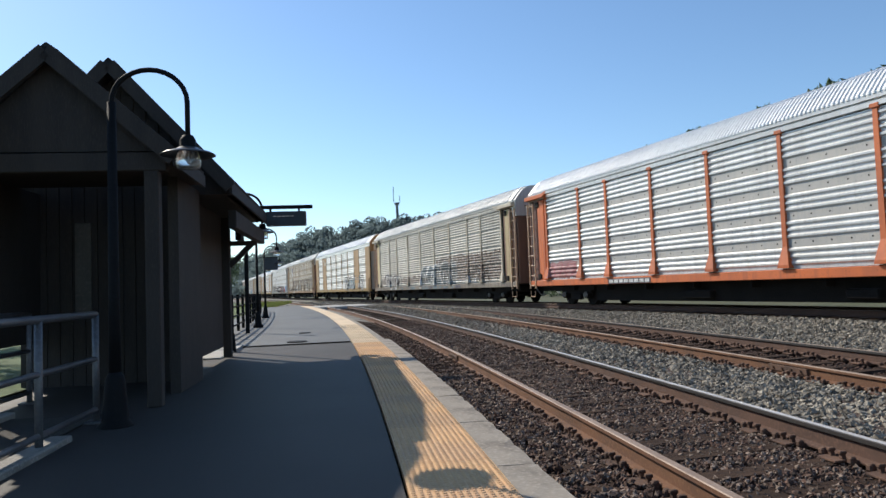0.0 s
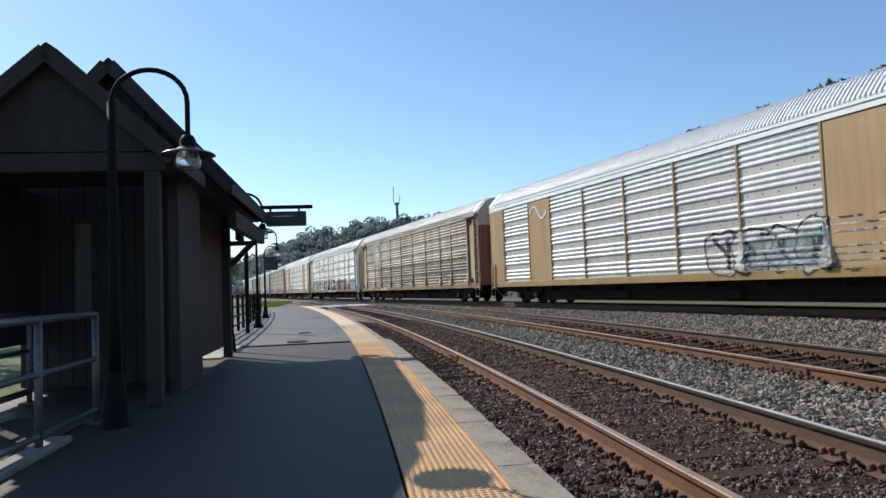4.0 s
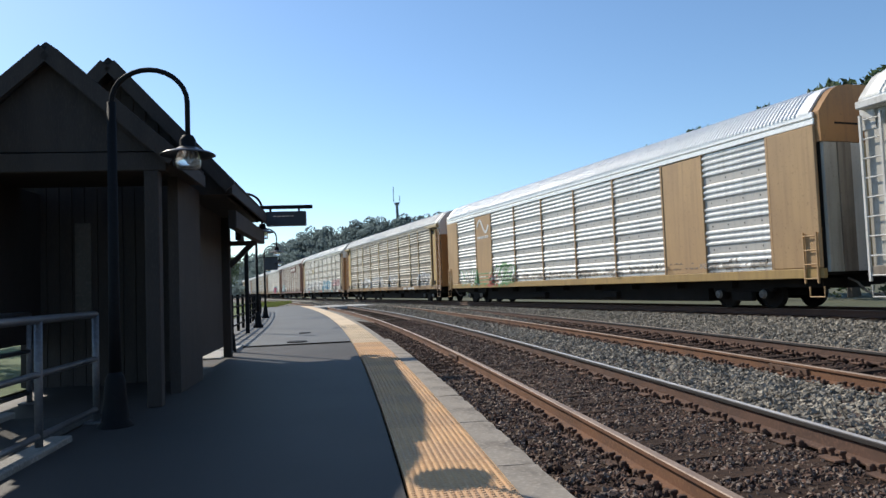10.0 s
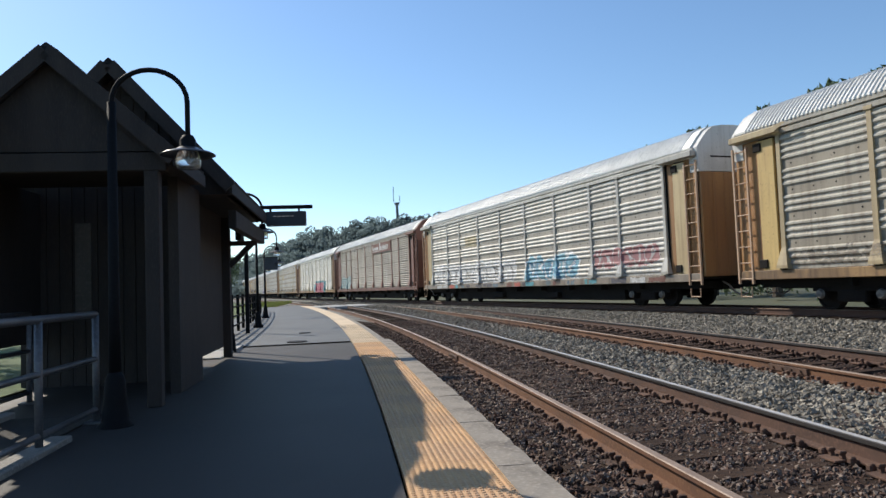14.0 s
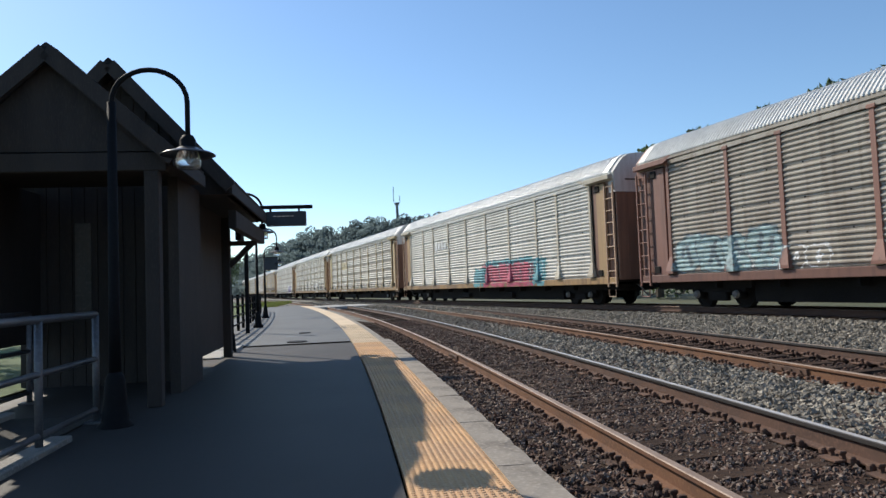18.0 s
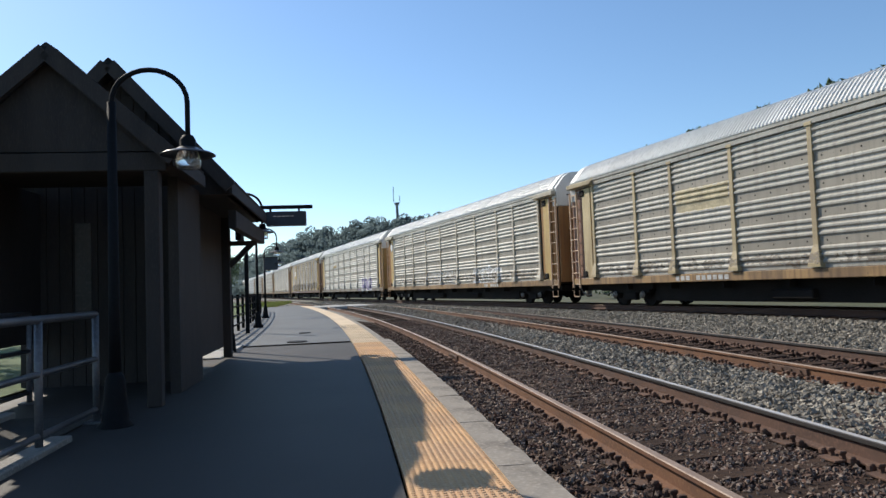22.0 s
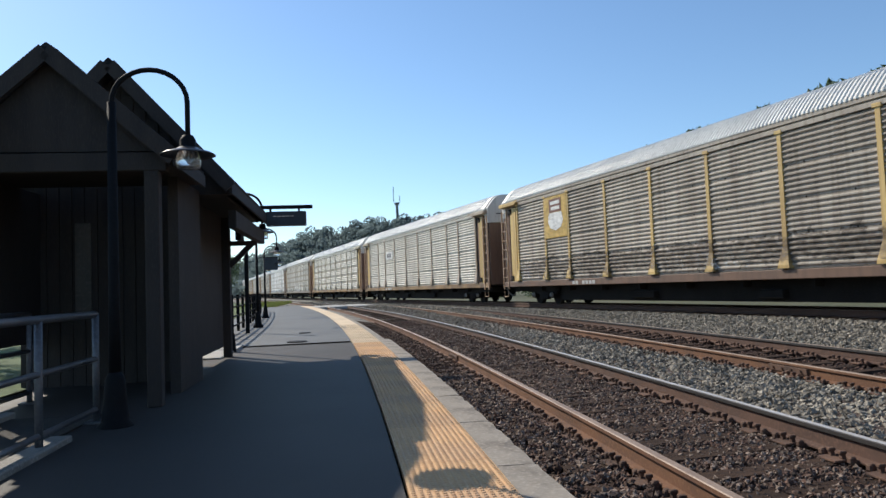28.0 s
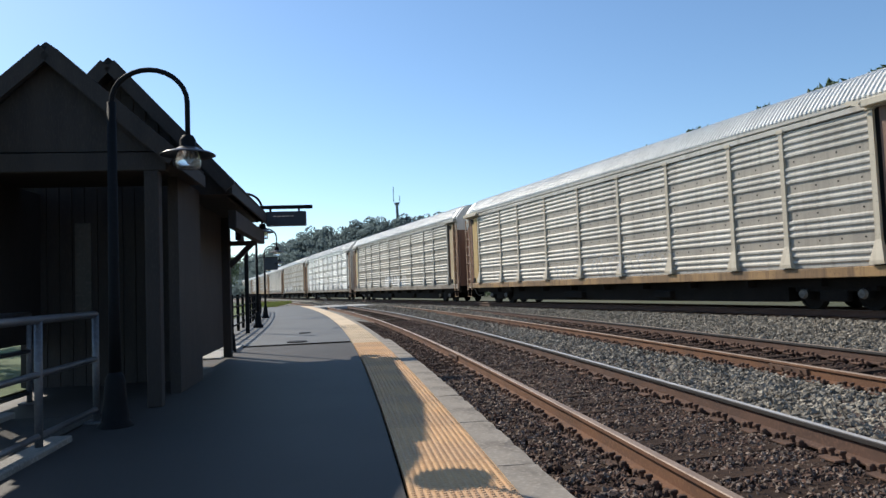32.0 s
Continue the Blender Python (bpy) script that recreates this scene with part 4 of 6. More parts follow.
def painted(car, name, colour, inside, x0, x1, z0, z1, label="", step=0.04, kind=None):
    """paint laid on the side sheets wherever inside(x, z) holds"""
    kind = kind or car["profile"]
    z0 = max(z0, Z_SILL0 + 0.02)
    zs = sorted(set([round(z, 3) for z in np.arange(z0, z1 + 0.001, step)] + [round(p[0], 3) for p in PROFILES[kind] if z0 < p[0] < z1]))
    xs = np.arange(x0, x1 + step * 0.5, step)
    V, F, ids = [], [], {}

    def vid(i, j):
        if (i, j) not in ids:
            ids[(i, j)] = len(V)
            V.append((xs[i], -skin(kind, xs[i], zs[j]), zs[j]))
        return ids[(i, j)]

    for i in range(len(xs) - 1):
        for j in range(len(zs) - 1):
            if inside((xs[i] + xs[i + 1]) / 2, (zs[j] + zs[j + 1]) / 2):
                F.append((vid(i, j), vid(i + 1, j), vid(i + 1, j + 1), vid(i, j + 1)))
    if F:
        mesh_from(name, V, F, PAINT[colour], car, label)


def scrawl(i, x0, x1, z0, z1, fill, line, seed, letters=None, width=0.11, label="", body=True):
    """bulging unreadable strokes with an outline"""
    car = WAGONS[i]
    r = random.Random(seed)
    n = letters or max(2, round((x1 - x0) / ((z1 - z0) * 0.8)))
    segs = []
    w = (x1 - x0) / n
    h = z1 - z0
    for k in range(n):
        cx = x0 + (k + 0.5) * w
        pts = [(cx + w * r.uniform(-0.42, 0.42), z0 + h * u) for u in (r.uniform(0.08, 0.2), r.uniform(0.3, 0.5), r.uniform(0.55, 0.7), r.uniform(0.8, 0.93))]
        if r.random() < 0.5:
            pts.append((cx + w * r.uniform(0.1, 0.5), z0 + h * r.uniform(0.2, 0.6)))
        for a, b in zip(pts, pts[1:]):
            segs.append((a, b))
    S = np.array([(a[0], a[1], b[0] - a[0], b[1] - a[1]) for a, b in segs])

    def dist(x, z):
        t = np.clip(((x - S[:, 0]) * S[:, 2] + (z - S[:, 1]) * S[:, 3]) / (S[:, 2] ** 2 + S[:, 3] ** 2 + 1e-9), 0, 1)
        return float(np.min(np.hypot(x - S[:, 0] - t * S[:, 2], z - S[:, 1] - t * S[:, 3])))

    wid = width
    if body:
        painted(car, "scrawl", fill, lambda x, z: dist(x, z) < wid, x0 - 0.2, x1 + 0.2, max(z0 - 0.1, Z_SILL1 + 0.02) if z0 > 1.04 else z0 - 0.1, z1 + 0.12, label)
    painted(car, "scrawl_outline", line, lambda x, z: (wid <= dist(x, z) < wid + 0.055) if body else dist(x, z) < 0.05, x0 - 0.25, x1 + 0.25, max(z0 - 0.12, Z_SILL1 + 0.02) if z0 > 1.04 else z0 - 0.12, z1 + 0.15)


def patch(i, x0, x1, z0, z1, colour, seed, label="", ragged=0.12, name="paint_patch"):
    noise.seed_set(1)
    q = seed * 7.3

    def ins(x, z):
        e = ragged * (0.5 + 0.5 * noise.noise(Vector((x * 2.2 + q, z * 3.0, q)))) + ragged * 0.6 * noise.noise(Vector((x * 7 + q, z * 7, q)))
        return x0 + e < x < x1 - e and z0 + e < z < z1 - e

    painted(WAGONS[i], name, colour, ins, x0, x1, z0, z1, label)


def board(i, x0, x1, z0, z1, colour, label, rows=(), bar="white", out=1.50, ridge=0.0):
    """a flat board with bars for its lettering: rows of (u0, u1, v0, v1) of the board"""
    mt = PAINT[colour] if isinstance(colour, str) else colour
    b = part("board", bx(x0, -out, z0, x1, -1.43, z1, bevel=0.008), mt, WAGONS[i], label)
    for u0, u1, v0, v1 in rows:
        part("bar", bx(x0 + (x1 - x0) * u0, -out - 0.008, z0 + (z1 - z0) * v0, x0 + (x1 - x0) * u1, -out + 0.01, z0 + (z1 - z0) * v1), PAINT[bar], b)
    return b


def bent_emblem(i, x0, x1, z0, z1, colour, out, r=0.075):
    """a plain winding ribbon for the railway's emblem"""
    w, h = x1 - x0, z1 - z0
    pts = [(k / 24, 0.5 + 0.42 * math.sin(2 * math.pi * k / 24)) for k in range(25)]
    bm = bmesh.new()
    for a, b in zip(pts, pts[1:]):
        beam(bm, (x0 + a[0] * w, -out, z0 + a[1] * h), (x0 + b[0] * w, -out, z0 + b[1] * h), 0.012, r * 1.3)
    part("emblem", bm, PAINT[colour], WAGONS[i], "plain pale ribbon-shaped emblem")


def number_bars(i, x0, x1, z=0.94, colour="white"):
    n = max(4, int((x1 - x0) / 0.24))
    for k in range(n):
        if k == n // 3:
            continue
        a = x0 + (x1 - x0) * k / n
        part("bar", bx(a, -1.508, z - 0.07, a + (x1 - x0) / n * 0.7, -1.49, z + 0.07), PAINT[colour], WAGONS[i])


def bubbles(i, x0, x1, z0, z1, fill, line, seed, n=None, label="", rim=0.2):
    """a row of swollen, unreadable letter shapes with rims; fill may be None"""
    r = random.Random(seed)
    h = z1 - z0
    n = n or max(2, round((x1 - x0) / (h * 0.72)))
    w = (x1 - x0) / n
    shapes = []
    for k in range(n):
        strokes = [(r.uniform(-0.5, 0.5), r.uniform(-0.7, 0.1), r.uniform(-0.5, 0.5), r.uniform(0.1, 0.75)) for _ in range(2)]
        shapes.append((x0 + (k + 0.5) * w, z0 + h * (0.5 + r.uniform(-0.05, 0.05)), w * r.uniform(0.5, 0.64), h * r.uniform(0.42, 0.54), r.uniform(-0.25, 0.25), r.uniform(0, 50), strokes))

    def state(x, z):
        res = 0
        for cx, cz, a, b, sl, q, strokes in shapes:
            u, v = (x - cx - sl * (z - cz)) / a, (z - cz) / b
            if abs(u) > 1.5 or abs(v) > 1.5:
                continue
            d = (abs(u) ** 2.6 + abs(v) ** 2.6) ** 0.385 * (1 + 0.28 * noise.noise(Vector((u * 1.7 + q, v * 1.7, q))))
            if d < 1:
                res = 1
                for su, sv, eu, ev in strokes:
                    t = min(1, max(0, ((u - su) * (eu - su) + (v - sv) * (ev - sv)) / ((eu - su) ** 2 + (ev - sv) ** 2 + 1e-6)))
                    if math.hypot(u - su - t * (eu - su), v - sv - t * (ev - sv)) < 0.12:
                        res = 2
            elif d < 1 + rim:
                res = 2
        return res

    if fill:
        low = Z_SILL1 + 0.02 if z0 > 1.0 else z0 - 0.1
        painted(WAGONS[i], "scrawl", fill, lambda x, z: state(x, z) == 1, x0 - 0.2, x1 + 0.2, low, z1 + 0.15, label)
    painted(WAGONS[i], "scrawl_outline", line, lambda x, z: state(x, z) == 2, x0 - 0.25, x1 + 0.25, Z_SILL1 + 0.02 if z0 > 1.0 else z0 - 0.15, z1 + 0.2, "" if fill else label)


def sill_daubs(i, x0, x1, colours, seed):
    """short daubs of several paints along the sill"""
    r = random.Random(seed)
    x = x0
    while x < x1:
        w = r.uniform(0.25, 1.0)
        if r.random() < 0.75:
            patch(i, x, x + w, Z_SILL0, Z_SILL1 - 0.02, r.choice(colours), r.randrange(99), "", 0.06, "paint_daub")
        x += w + r.uniform(0, 0.3)


patch(1, 1.6, 11.9, 1.10, 2.9, "pinkfilm", 60, "rusty brown film on the lower sheets", 0.35, "road_film")
patch(1, -11.8, 1.6, 1.10, 1.9, "pinkfilm", 59, "", 0.35, "road_film")
# brown road film splashed up the lower sheets
patch(4, -13.0, -4.3, 1.10, 2.35, "film", 61, "brown road film on the lower sheets", 0.2, "road_film")
patch(4, -4.3, 2.0, 1.10, 1.5, "film", 62, "", 0.2, "road_film")
patch(3, -12.0, 2.0, 1.10, 1.75, "film", 63, "", 0.3, "road_film")
patch(3, -8.0, 11.8, 1.10, 2.9, "film", 64, "brown road film on the lower sheets", 0.35, "road_film")
patch(13, -11.8, 11.8, 1.10, 2.2, "darkfilm", 65, "dark brake dust on the lower sheets", 0.35, "road_film")
patch(5, -11.8, 11.8, 1.09, 1.5, "film", 66, "", 0.25, "road_film")
patch(6, -11.8, 11.8, 1.10, 1.7, "film", 67, "", 0.35, "road_film")
patch(10, -11.8, 11.8, 1.10, 1.6, "film", 68, "", 0.3, "road_film")
patch(11, -11.8, 11.8, 1.10, 1.7, "film", 69, "", 0.35, "road_film")
# first wagon on
patch(0, -11.8, -9.3, 1.10, 1.9, "rose", 1, "faded pink scrawl")
scrawl(0, -11.7, -9.4, 1.15, 1.8, "white", "pink", 2, body=False)
board(0, -7.02, -4.37, 0.84, 1.03, "dark", "dark strip with pale bars", [(0.04 + 0.12 * k, 0.13 + 0.12 * k, 0.2, 0.8) for k in range(8)], out=1.512)
scrawl(1, 6.8, 10.4, 1.2, 2.1, "dark", "black", 4, width=0.07)
bent_emblem(2, -8.85, -7.25, 3.80, 4.50, "white", 1.475)
scrawl(3, -3.7, -2.2, 1.1, 1.9, "chalk", "white", 7, width=0.09)
patch(4, 2.1, 3.5, 0.7, 2.0, "red", 9)
patch(4, 3.2, 8.2, 0.65, 2.2, "dark", 10, "", 0.25)
scrawl(4, 4.4, 8.0, 0.8, 2.0, "dark", "chalk", 11, body=False)
patch(4, 7.9, 10.1, 0.9, 1.85, "red", 12, "", 0.22)
patch(4, 9.6, 12.0, 1.0, 2.15, "blue", 13, "bright blue paint block", 0.26)
scrawl(4, -6.0, -4.7, 3.3, 3.6, "dark", "dark", 14, body=False)
bent_emblem(5, -8.8, -7.25, 3.72, 4.52, "white", 1.475, 0.10)
for k in range(7):
    part("bar", bx(-8.75 + 0.21 * k, -1.475, 3.46, -8.61 + 0.21 * k, -1.462, 3.60), PAINT["white"], WAGONS[5])
nb = board(8, 1.34, 7.17, 3.95, 4.70, "brown", "red-brown name board with white bars", (), out=1.512)
for u0, v0, hh, n, st_ in ((1.70, 4.22, 0.22, 8, 0.24), (3.95, 4.12, 0.36, 7, 0.38)):
    # slanting strokes that stand for the two words
    for k in range(n):
        h_ = hh * (1.6 if k == 0 else (1.0, 0.8, 0.95)[k % 3])
        x_ = u0 + st_ * k
        bm = bmesh.new()
        beam(bm, (x_, -1.518, v0), (x_ + h_ * 0.35, -1.518, v0 + h_), 0.012, st_ * 0.55)
        part("bar", bm, PAINT["white"], nb)
part("bar", bx(1.70, -1.52, 4.08, 3.75, -1.508, 4.13), PAINT["white"], nb)
patch(9, 0.7, 7.0, 0.72, 2.15, "pink", 31, "pink painted block", 0.34)
patch(9, -0.5, 1.6, 0.8, 2.0, "teal", 32, "", 0.34)
patch(9, 6.2, 8.2, 0.72, 2.3, "teal", 33, "", 0.34)
scrawl(9, 1.1, 6.8, 0.95, 1.95, "pink", "teal", 34, letters=7, body=False)
patch(9, 1.2, 6.8, 1.8, 2.3, "teal", 36, "", 0.2)
scrawl(9, 6.2, 7.9, 1.1, 2.1, "teal", "white", 37, letters=3, body=False)
number_bars(10, -6.9, -4.4, 0.95, "chalk")
scrawl(12, 10.2, 11.3, 1.2, 1.9, "chalk", "white", 39, body=False)
scrawl(12, -4.1, -1.9, 1.1, 1.95, "faint", "faint", 40, body=False)
scrawl(12, 1.0, 4.0, 1.1, 1.6, "faint", "faint", 41, body=False)
board(12, -6.6, -4.8, 3.25, 3.75, "chalk", "small pale emblem board", [(0.1, 0.3, 0.2, 0.8), (0.4, 0.6, 0.2, 0.8), (0.7, 0.9, 0.2, 0.8)], "amber", out=1.472)
board(13, -9.00, -7.05, 2.90, 4.70, "amber", "yellow plate carrying a shield mark", (), out=1.49)
bm = bmesh.new()
vs = [bm.verts.new((-8.025 + x, y, z)) for y in (-1.50, -1.485) for x, z in ((-0.55, 3.98), (0.55, 3.98), (0.66, 3.6), (0.45, 3.32), (0, 3.2), (-0.45, 3.32), (-0.66, 3.6))]
bm.faces.new(vs[:7])
bm.faces.new(vs[7:][::-1])
for k in range(7):
    bm.faces.new((vs[k], vs[(k + 1) % 7], vs[7 + (k + 1) % 7], vs[7 + k]))
bmesh.ops.recalc_face_normals(bm, faces=bm.faces)
part("shield", bm, PAINT["white"], WAGONS[13], "plain white shield")
part("shield_top", bx(-8.55, -1.50, 4.0, -7.5, -1.485, 4.58, bevel=0.003), PAINT["brown"], WAGONS[13], "dark block with pale bars")
for k in range(2):
    part("bar", bx(-8.42 + 0.06 * (1 - k), -1.506, 4.10 + 0.24 * k, -7.63, -1.498, 4.24 + 0.24 * k), PAINT["white"], WAGONS[13])
patch(13, -11.7, -10.6, 1.1, 1.9, "faint", 42)
scrawl(13, -1.0, 3.0, 1.15, 1.8, "faint", "faint", 43, body=False)
number_bars(14, -6.9, -5.2, 0.94, "chalk")
number_bars(3, -7.2, -5.0, 0.94, "chalk")
number_bars(11, 5.5, 7.4, 0.94, "chalk")
number_bars(6, 5.6, 8.2, 0.94)
number_bars(13, -6.8, -5.0, 0.94, "chalk")
for i, (a, b) in ((16, (-3, 3)), (17, (2, 9)), (18, (-8, -1)), (3, (7, 9)), (6, (-8, -6))):
    scrawl(i, a, b, 1.1, 1.9, "chalk", "white", 50 + i, width=0.08)
# round mark on an end door
bm = bmesh.new()
for r_, y0, y1 in ((0.33, -1.478, -1.46), (0.26, -1.484, -1.47)):
    bmesh.ops.create_cone(bm, cap_ends=True, segments=24, radius1=r_, radius2=r_, depth=y1 - y0, matrix=Matrix.Translation((-HALF + 1.27, (y0 + y1) / 2, 4.1)) @ Matrix.Rotation(math.pi / 2, 4, 'X'))
for f in bm.faces:
    f.material_index = 1 if f.calc_center_median().y < -1.4795 or max(abs(v.co.x + HALF - 1.27) for v in f.verts) < 0.29 and max(abs(v.co.z - 4.1) for v in f.verts) < 0.29 else 0
part("round_mark", bm, [PAINT["slate"], PAINT["white"]], WAGONS[11], "round white mark with a dark rim")
# swollen letters and daubs
bubbles(1, -1.1, 5.4, 1.12, 2.40, "slate", "white", 101, 5, "slate-blue swollen letters with white rims")
patch(1, 4.3, 5.5, 1.2, 2.5, "chalk", 102)
bubbles(1, -10.3, -6.2, 1.1, 1.95, "chalk", "dark", 103, 4)
sill_daubs(1, -10, 6.5, ["slate", "chalk", "grey", "slate", "dark"], 104)
scrawl(1, 5.6, 8.5, 1.15, 1.55, "chalk", "white", 105, body=False)
bubbles(2, 3.0, 10.9, 1.0, 2.3, "faint", "black", 106, 7, "pale letters with black rims", 0.12)
bubbles(2, 4.6, 8.4, 1.05, 2.0, "skyblue", "white", 107, 4, "", 0.14)
bubbles(4, -4.0, 2.4, 0.95, 2.25, "black", "white", 108, 5, "large black letters with white rims", 0.16)
patch(5, -9.2, -7.4, 0.95, 1.85, "green", 109)
patch(5, -5.9, -4.6, 0.95, 2.0, "green", 110)
patch(5, -7.6, -6.3, 0.85, 1.6, "red", 111)
scrawl(5, -11.7, -6.2, 0.98, 1.85, "white", "green", 112, letters=8, width=0.10, label="white, green and red scrawl")
bubbles(5, -6.6, -4.4, 1.0, 1.9, "white", "green", 113, 3)
bubbles(6, -6.8, -4.4, 1.12, 1.95, "white", "chalk", 114, 4, "faded white scrawl", 0.1)
bubbles(6, -3.9, -0.4, 1.12, 1.9, "faint", "chalk", 115, 4)
bubbles(6, 1.6, 3.9, 1.1, 1.95, "faint", "chalk", 116, 3)
bubbles(6, 8.8, 11.3, 1.1, 1.85, "grey", "white", 117, 3)
bubbles(7, 1.6, 6.1, 1.08, 2.15, "skyblue", "white", 118, 5, "sky-blue swollen letters with pale rims", 0.14)
scrawl(7, 1.7, 6.0, 1.1, 2.1, "teal", "blue", 119, letters=7, body=False)
bubbles(7, 7.4, 11.4, 1.45, 2.2, "rose", "chalk", 120, 6, "faded rose letters", 0.12)
bubbles(7, 7.6, 11.5, 1.08, 1.55, None, "chalk", 121, 6)
bubbles(7, -11.3, 0.2, 1.1, 2.15, "chalk", "white", 122, 10, "white outlined letters along the foot", 0.22)
scrawl(7, -11.2, 0.2, 1.1, 2.1, "dark", "dark", 123, letters=12, body=False)
sill_daubs(7, -11, 11.2, ["slate", "chalk", "teal", "red", "brown", "dark"], 124)
patch(7, -6.2, -4.4, 3.1, 3.75, "faintamber", 125, "", 0.1)
patch(10, -6.8, -4.3, 3.0, 3.8, "faintamber", 126, "faint amber mark", 0.08)
for i_, col_ in ((9, "white"),):
    # a plain row of upright blocks for the emblem
    for k in range(4):
        part("emblem_block", bx(-6.55 + 0.52 * k, -1.475, 3.26, -6.21 + 0.52 * k, -1.455, 3.80 - 0.12 * (k % 2)), PAINT[col_], WAGONS[i_], "plain emblem block")
bubbles(11, -3.9, 1.6, 1.08, 1.95, None, "chalk", 127, 6, "pale outlined letters", 0.14)
scrawl(11, -3.6, 1.4, 1.1, 1.9, "faint", "faint", 128, body=False)
bubbles(11, 4.0, 7.4, 1.1, 1.85, "faint", "white", 129, 4, "faded pale letters")
bubbles(12, 6.2, 9.9, 0.9, 2.0, "purple", "white", 130, 4, "purple letters with white rims", 0.16)
bubbles(12, 4.9, 6.2, 1.1, 1.9, "chalk", "white", 131, 2)
sill_daubs(12, 4.8, 10.2, ["purple", "chalk", "slate"], 132)
bubbles(15, -0.9, 4.5, 1.08, 1.9, None, "faint", 133, 6, "faint white outlined letters", 0.16)
scrawl(15, -3.6, -0.9, 1.1, 1.7, "faint", "faint", 134, body=False)
bubbles(8, -11.5, -7.2, 1.1, 2.25, "paleteal", "slate", 140, 4, "pale teal letters with slate rims", 0.10)
bubbles(8, -8.6, -5.6, 1.1, 1.7, None, "white", 141, 4, "", 0.14)
board(3, -8.93, -7.12, 2.92, 4.70, SANDY, "plain sandy plate behind the striped mark", (), out=1.478)
board(3, -8.66, -7.40, 3.98, 4.52, "navy", "dark blue label with pale bars", [(0.16, 0.84, 0.56, 0.82), (0.10, 0.90, 0.14, 0.42)], "white", out=1.492)
for k in range(7):
    part("stripe", bx(-8.66 + 0.185 * k, -1.49, 3.16 + 0.035 * (k - 3) ** 2, -8.55 + 0.185 * k, -1.46, 3.97), PAINT["white"], WAGONS[3], "white painted stripe")
board(14, -6.65, -4.75, 3.25, 3.85, "white", "white mark with dark bars", [(0.2, 0.36, 0.25, 0.75), (0.42, 0.58, 0.25, 0.75), (0.64, 0.8, 0.25, 0.75)], "dark", out=1.475)

# ---- the small station house ----
# d runs across the platform towards the tracks, a along it; both from the camera's foot.
AXIS = 0.14
STATION = Matrix.Rotation(AXIS, 4, 'Z')


def st(d, a, z=0.0):
    return STATION @ Vector((d, a, z))


house = thing("station_house", "small dark brown wooden station house with a steep shingled gable roof", "station house", m=STATION @ Matrix.Translation(EYE) @ Matrix.Scale(1.06, 4) @ Matrix.Translation(-EYE))


def gable_slab(d0, z0, d1, z1, a0, a1, t=0.10):
    """one sloping roof slab from its eave (d0, z0) to the ridge (d1, z1)"""
    bm = bmesh.new()
    n = Vector((-(z1 - z0), 0, d1 - d0)).normalized()
    if n.z < 0:
        n = -n
    n = n * t
    c = [Vector((d0, a0, z0)), Vector((d1, a0, z1)), Vector((d1, a1, z1)), Vector((d0, a1, z0))]
    top = [bm.verts.new(v) for v in c]
    bot = [bm.verts.new(v - n) for v in c]
    bm.faces.new(top)
    bm.faces.new(bot[::-1])
    for k in range(4):
        bm.faces.new((top[k], bot[k], bot[(k + 1) % 4], top[(k + 1) % 4]))
    bmesh.ops.recalc_face_normals(bm, faces=bm.faces)
    return bm


def prism(pts, a0, a1):
    """a wall whose outline is given in d and z, from a0 to a1"""
    bm = bmesh.new()
    f = [bm.verts.new((d, a0, z)) for d, z in pts]
    b = [bm.verts.new((d, a1, z)) for d, z in pts]
    n = len(pts)
    bm.faces.new(f)
    bm.faces.new(b[::-1])
    for k in range(n):
        bm.faces.new((f[k], b[k], b[(k + 1) % n], f[(k + 1) % n]))
    bmesh.ops.recalc_face_normals(bm, faces=bm.faces)
    return bm


def shingle_courses(parent, d0, z0, d1, z1, a0, a1, count):
    """rows of shingles on a slope"""
    for i in range(count):
        u0, u1 = i / count, (i + 1) / count
        dd, zz = d1 - d0, z1 - z0
        n = Vector((-zz, 0, dd)).normalized()
        if n.z < 0:
            n = -n
        p0 = Vector((d0 + dd * u0, 0, z0 + zz * u0)) + n * 0.022
        p1 = Vector((d0 + dd * u1, 0, z0 + zz * u1)) + n * 0.006
        bm = bmesh.new()
        vs = [bm.verts.new((p.x, a, p.z)) for p, a in ((p0, a0), (p1, a0), (p1, a1), (p0, a1))]
        lo = [bm.verts.new(v.co - n * 0.02) for v in vs]
        bm.faces.new(vs)
        for k in range(4):
            bm.faces.new((vs[k], lo[k], lo[(k + 1) % 4], vs[(k + 1) % 4]))
        bmesh.ops.recalc_face_normals(bm, faces=bm.faces)
        part("shingle_course", bm, M_shingle, parent)


RA_D, RA_Z, EA_D, EA_Z, A0, A1 = -2.91, 4.35, -1.42, 2.74, 9.42, 14.0
LE_D = 2 * RA_D - EA_D
for e in (EA_D, LE_D):
    r_ = part("roof", gable_slab(e, EA_Z, RA_D, RA_Z, A0, A1), M_shingle, house)
    shingle_courses(r_, e, EA_Z, RA_D, RA_Z, A0 + 0.02, A1 - 0.02, 14)
    sg = 1 if e > RA_D else -1
    for a in (A0 - 0.03, A1 + 0.0):
        bm = bmesh.new()
        beam(bm, (e, a + 0.015, EA_Z - 0.09), (RA_D + sg * 0.02, a + 0.015, RA_Z - 0.10), 0.03, 0.17)
        part("bargeboard", bm, M_dark_wood, house)
    part("fascia", bx(e - 0.015, A0, EA_Z - 0.17, e + 0.015, A1, EA_Z - 0.02), M_dark_wood, house)
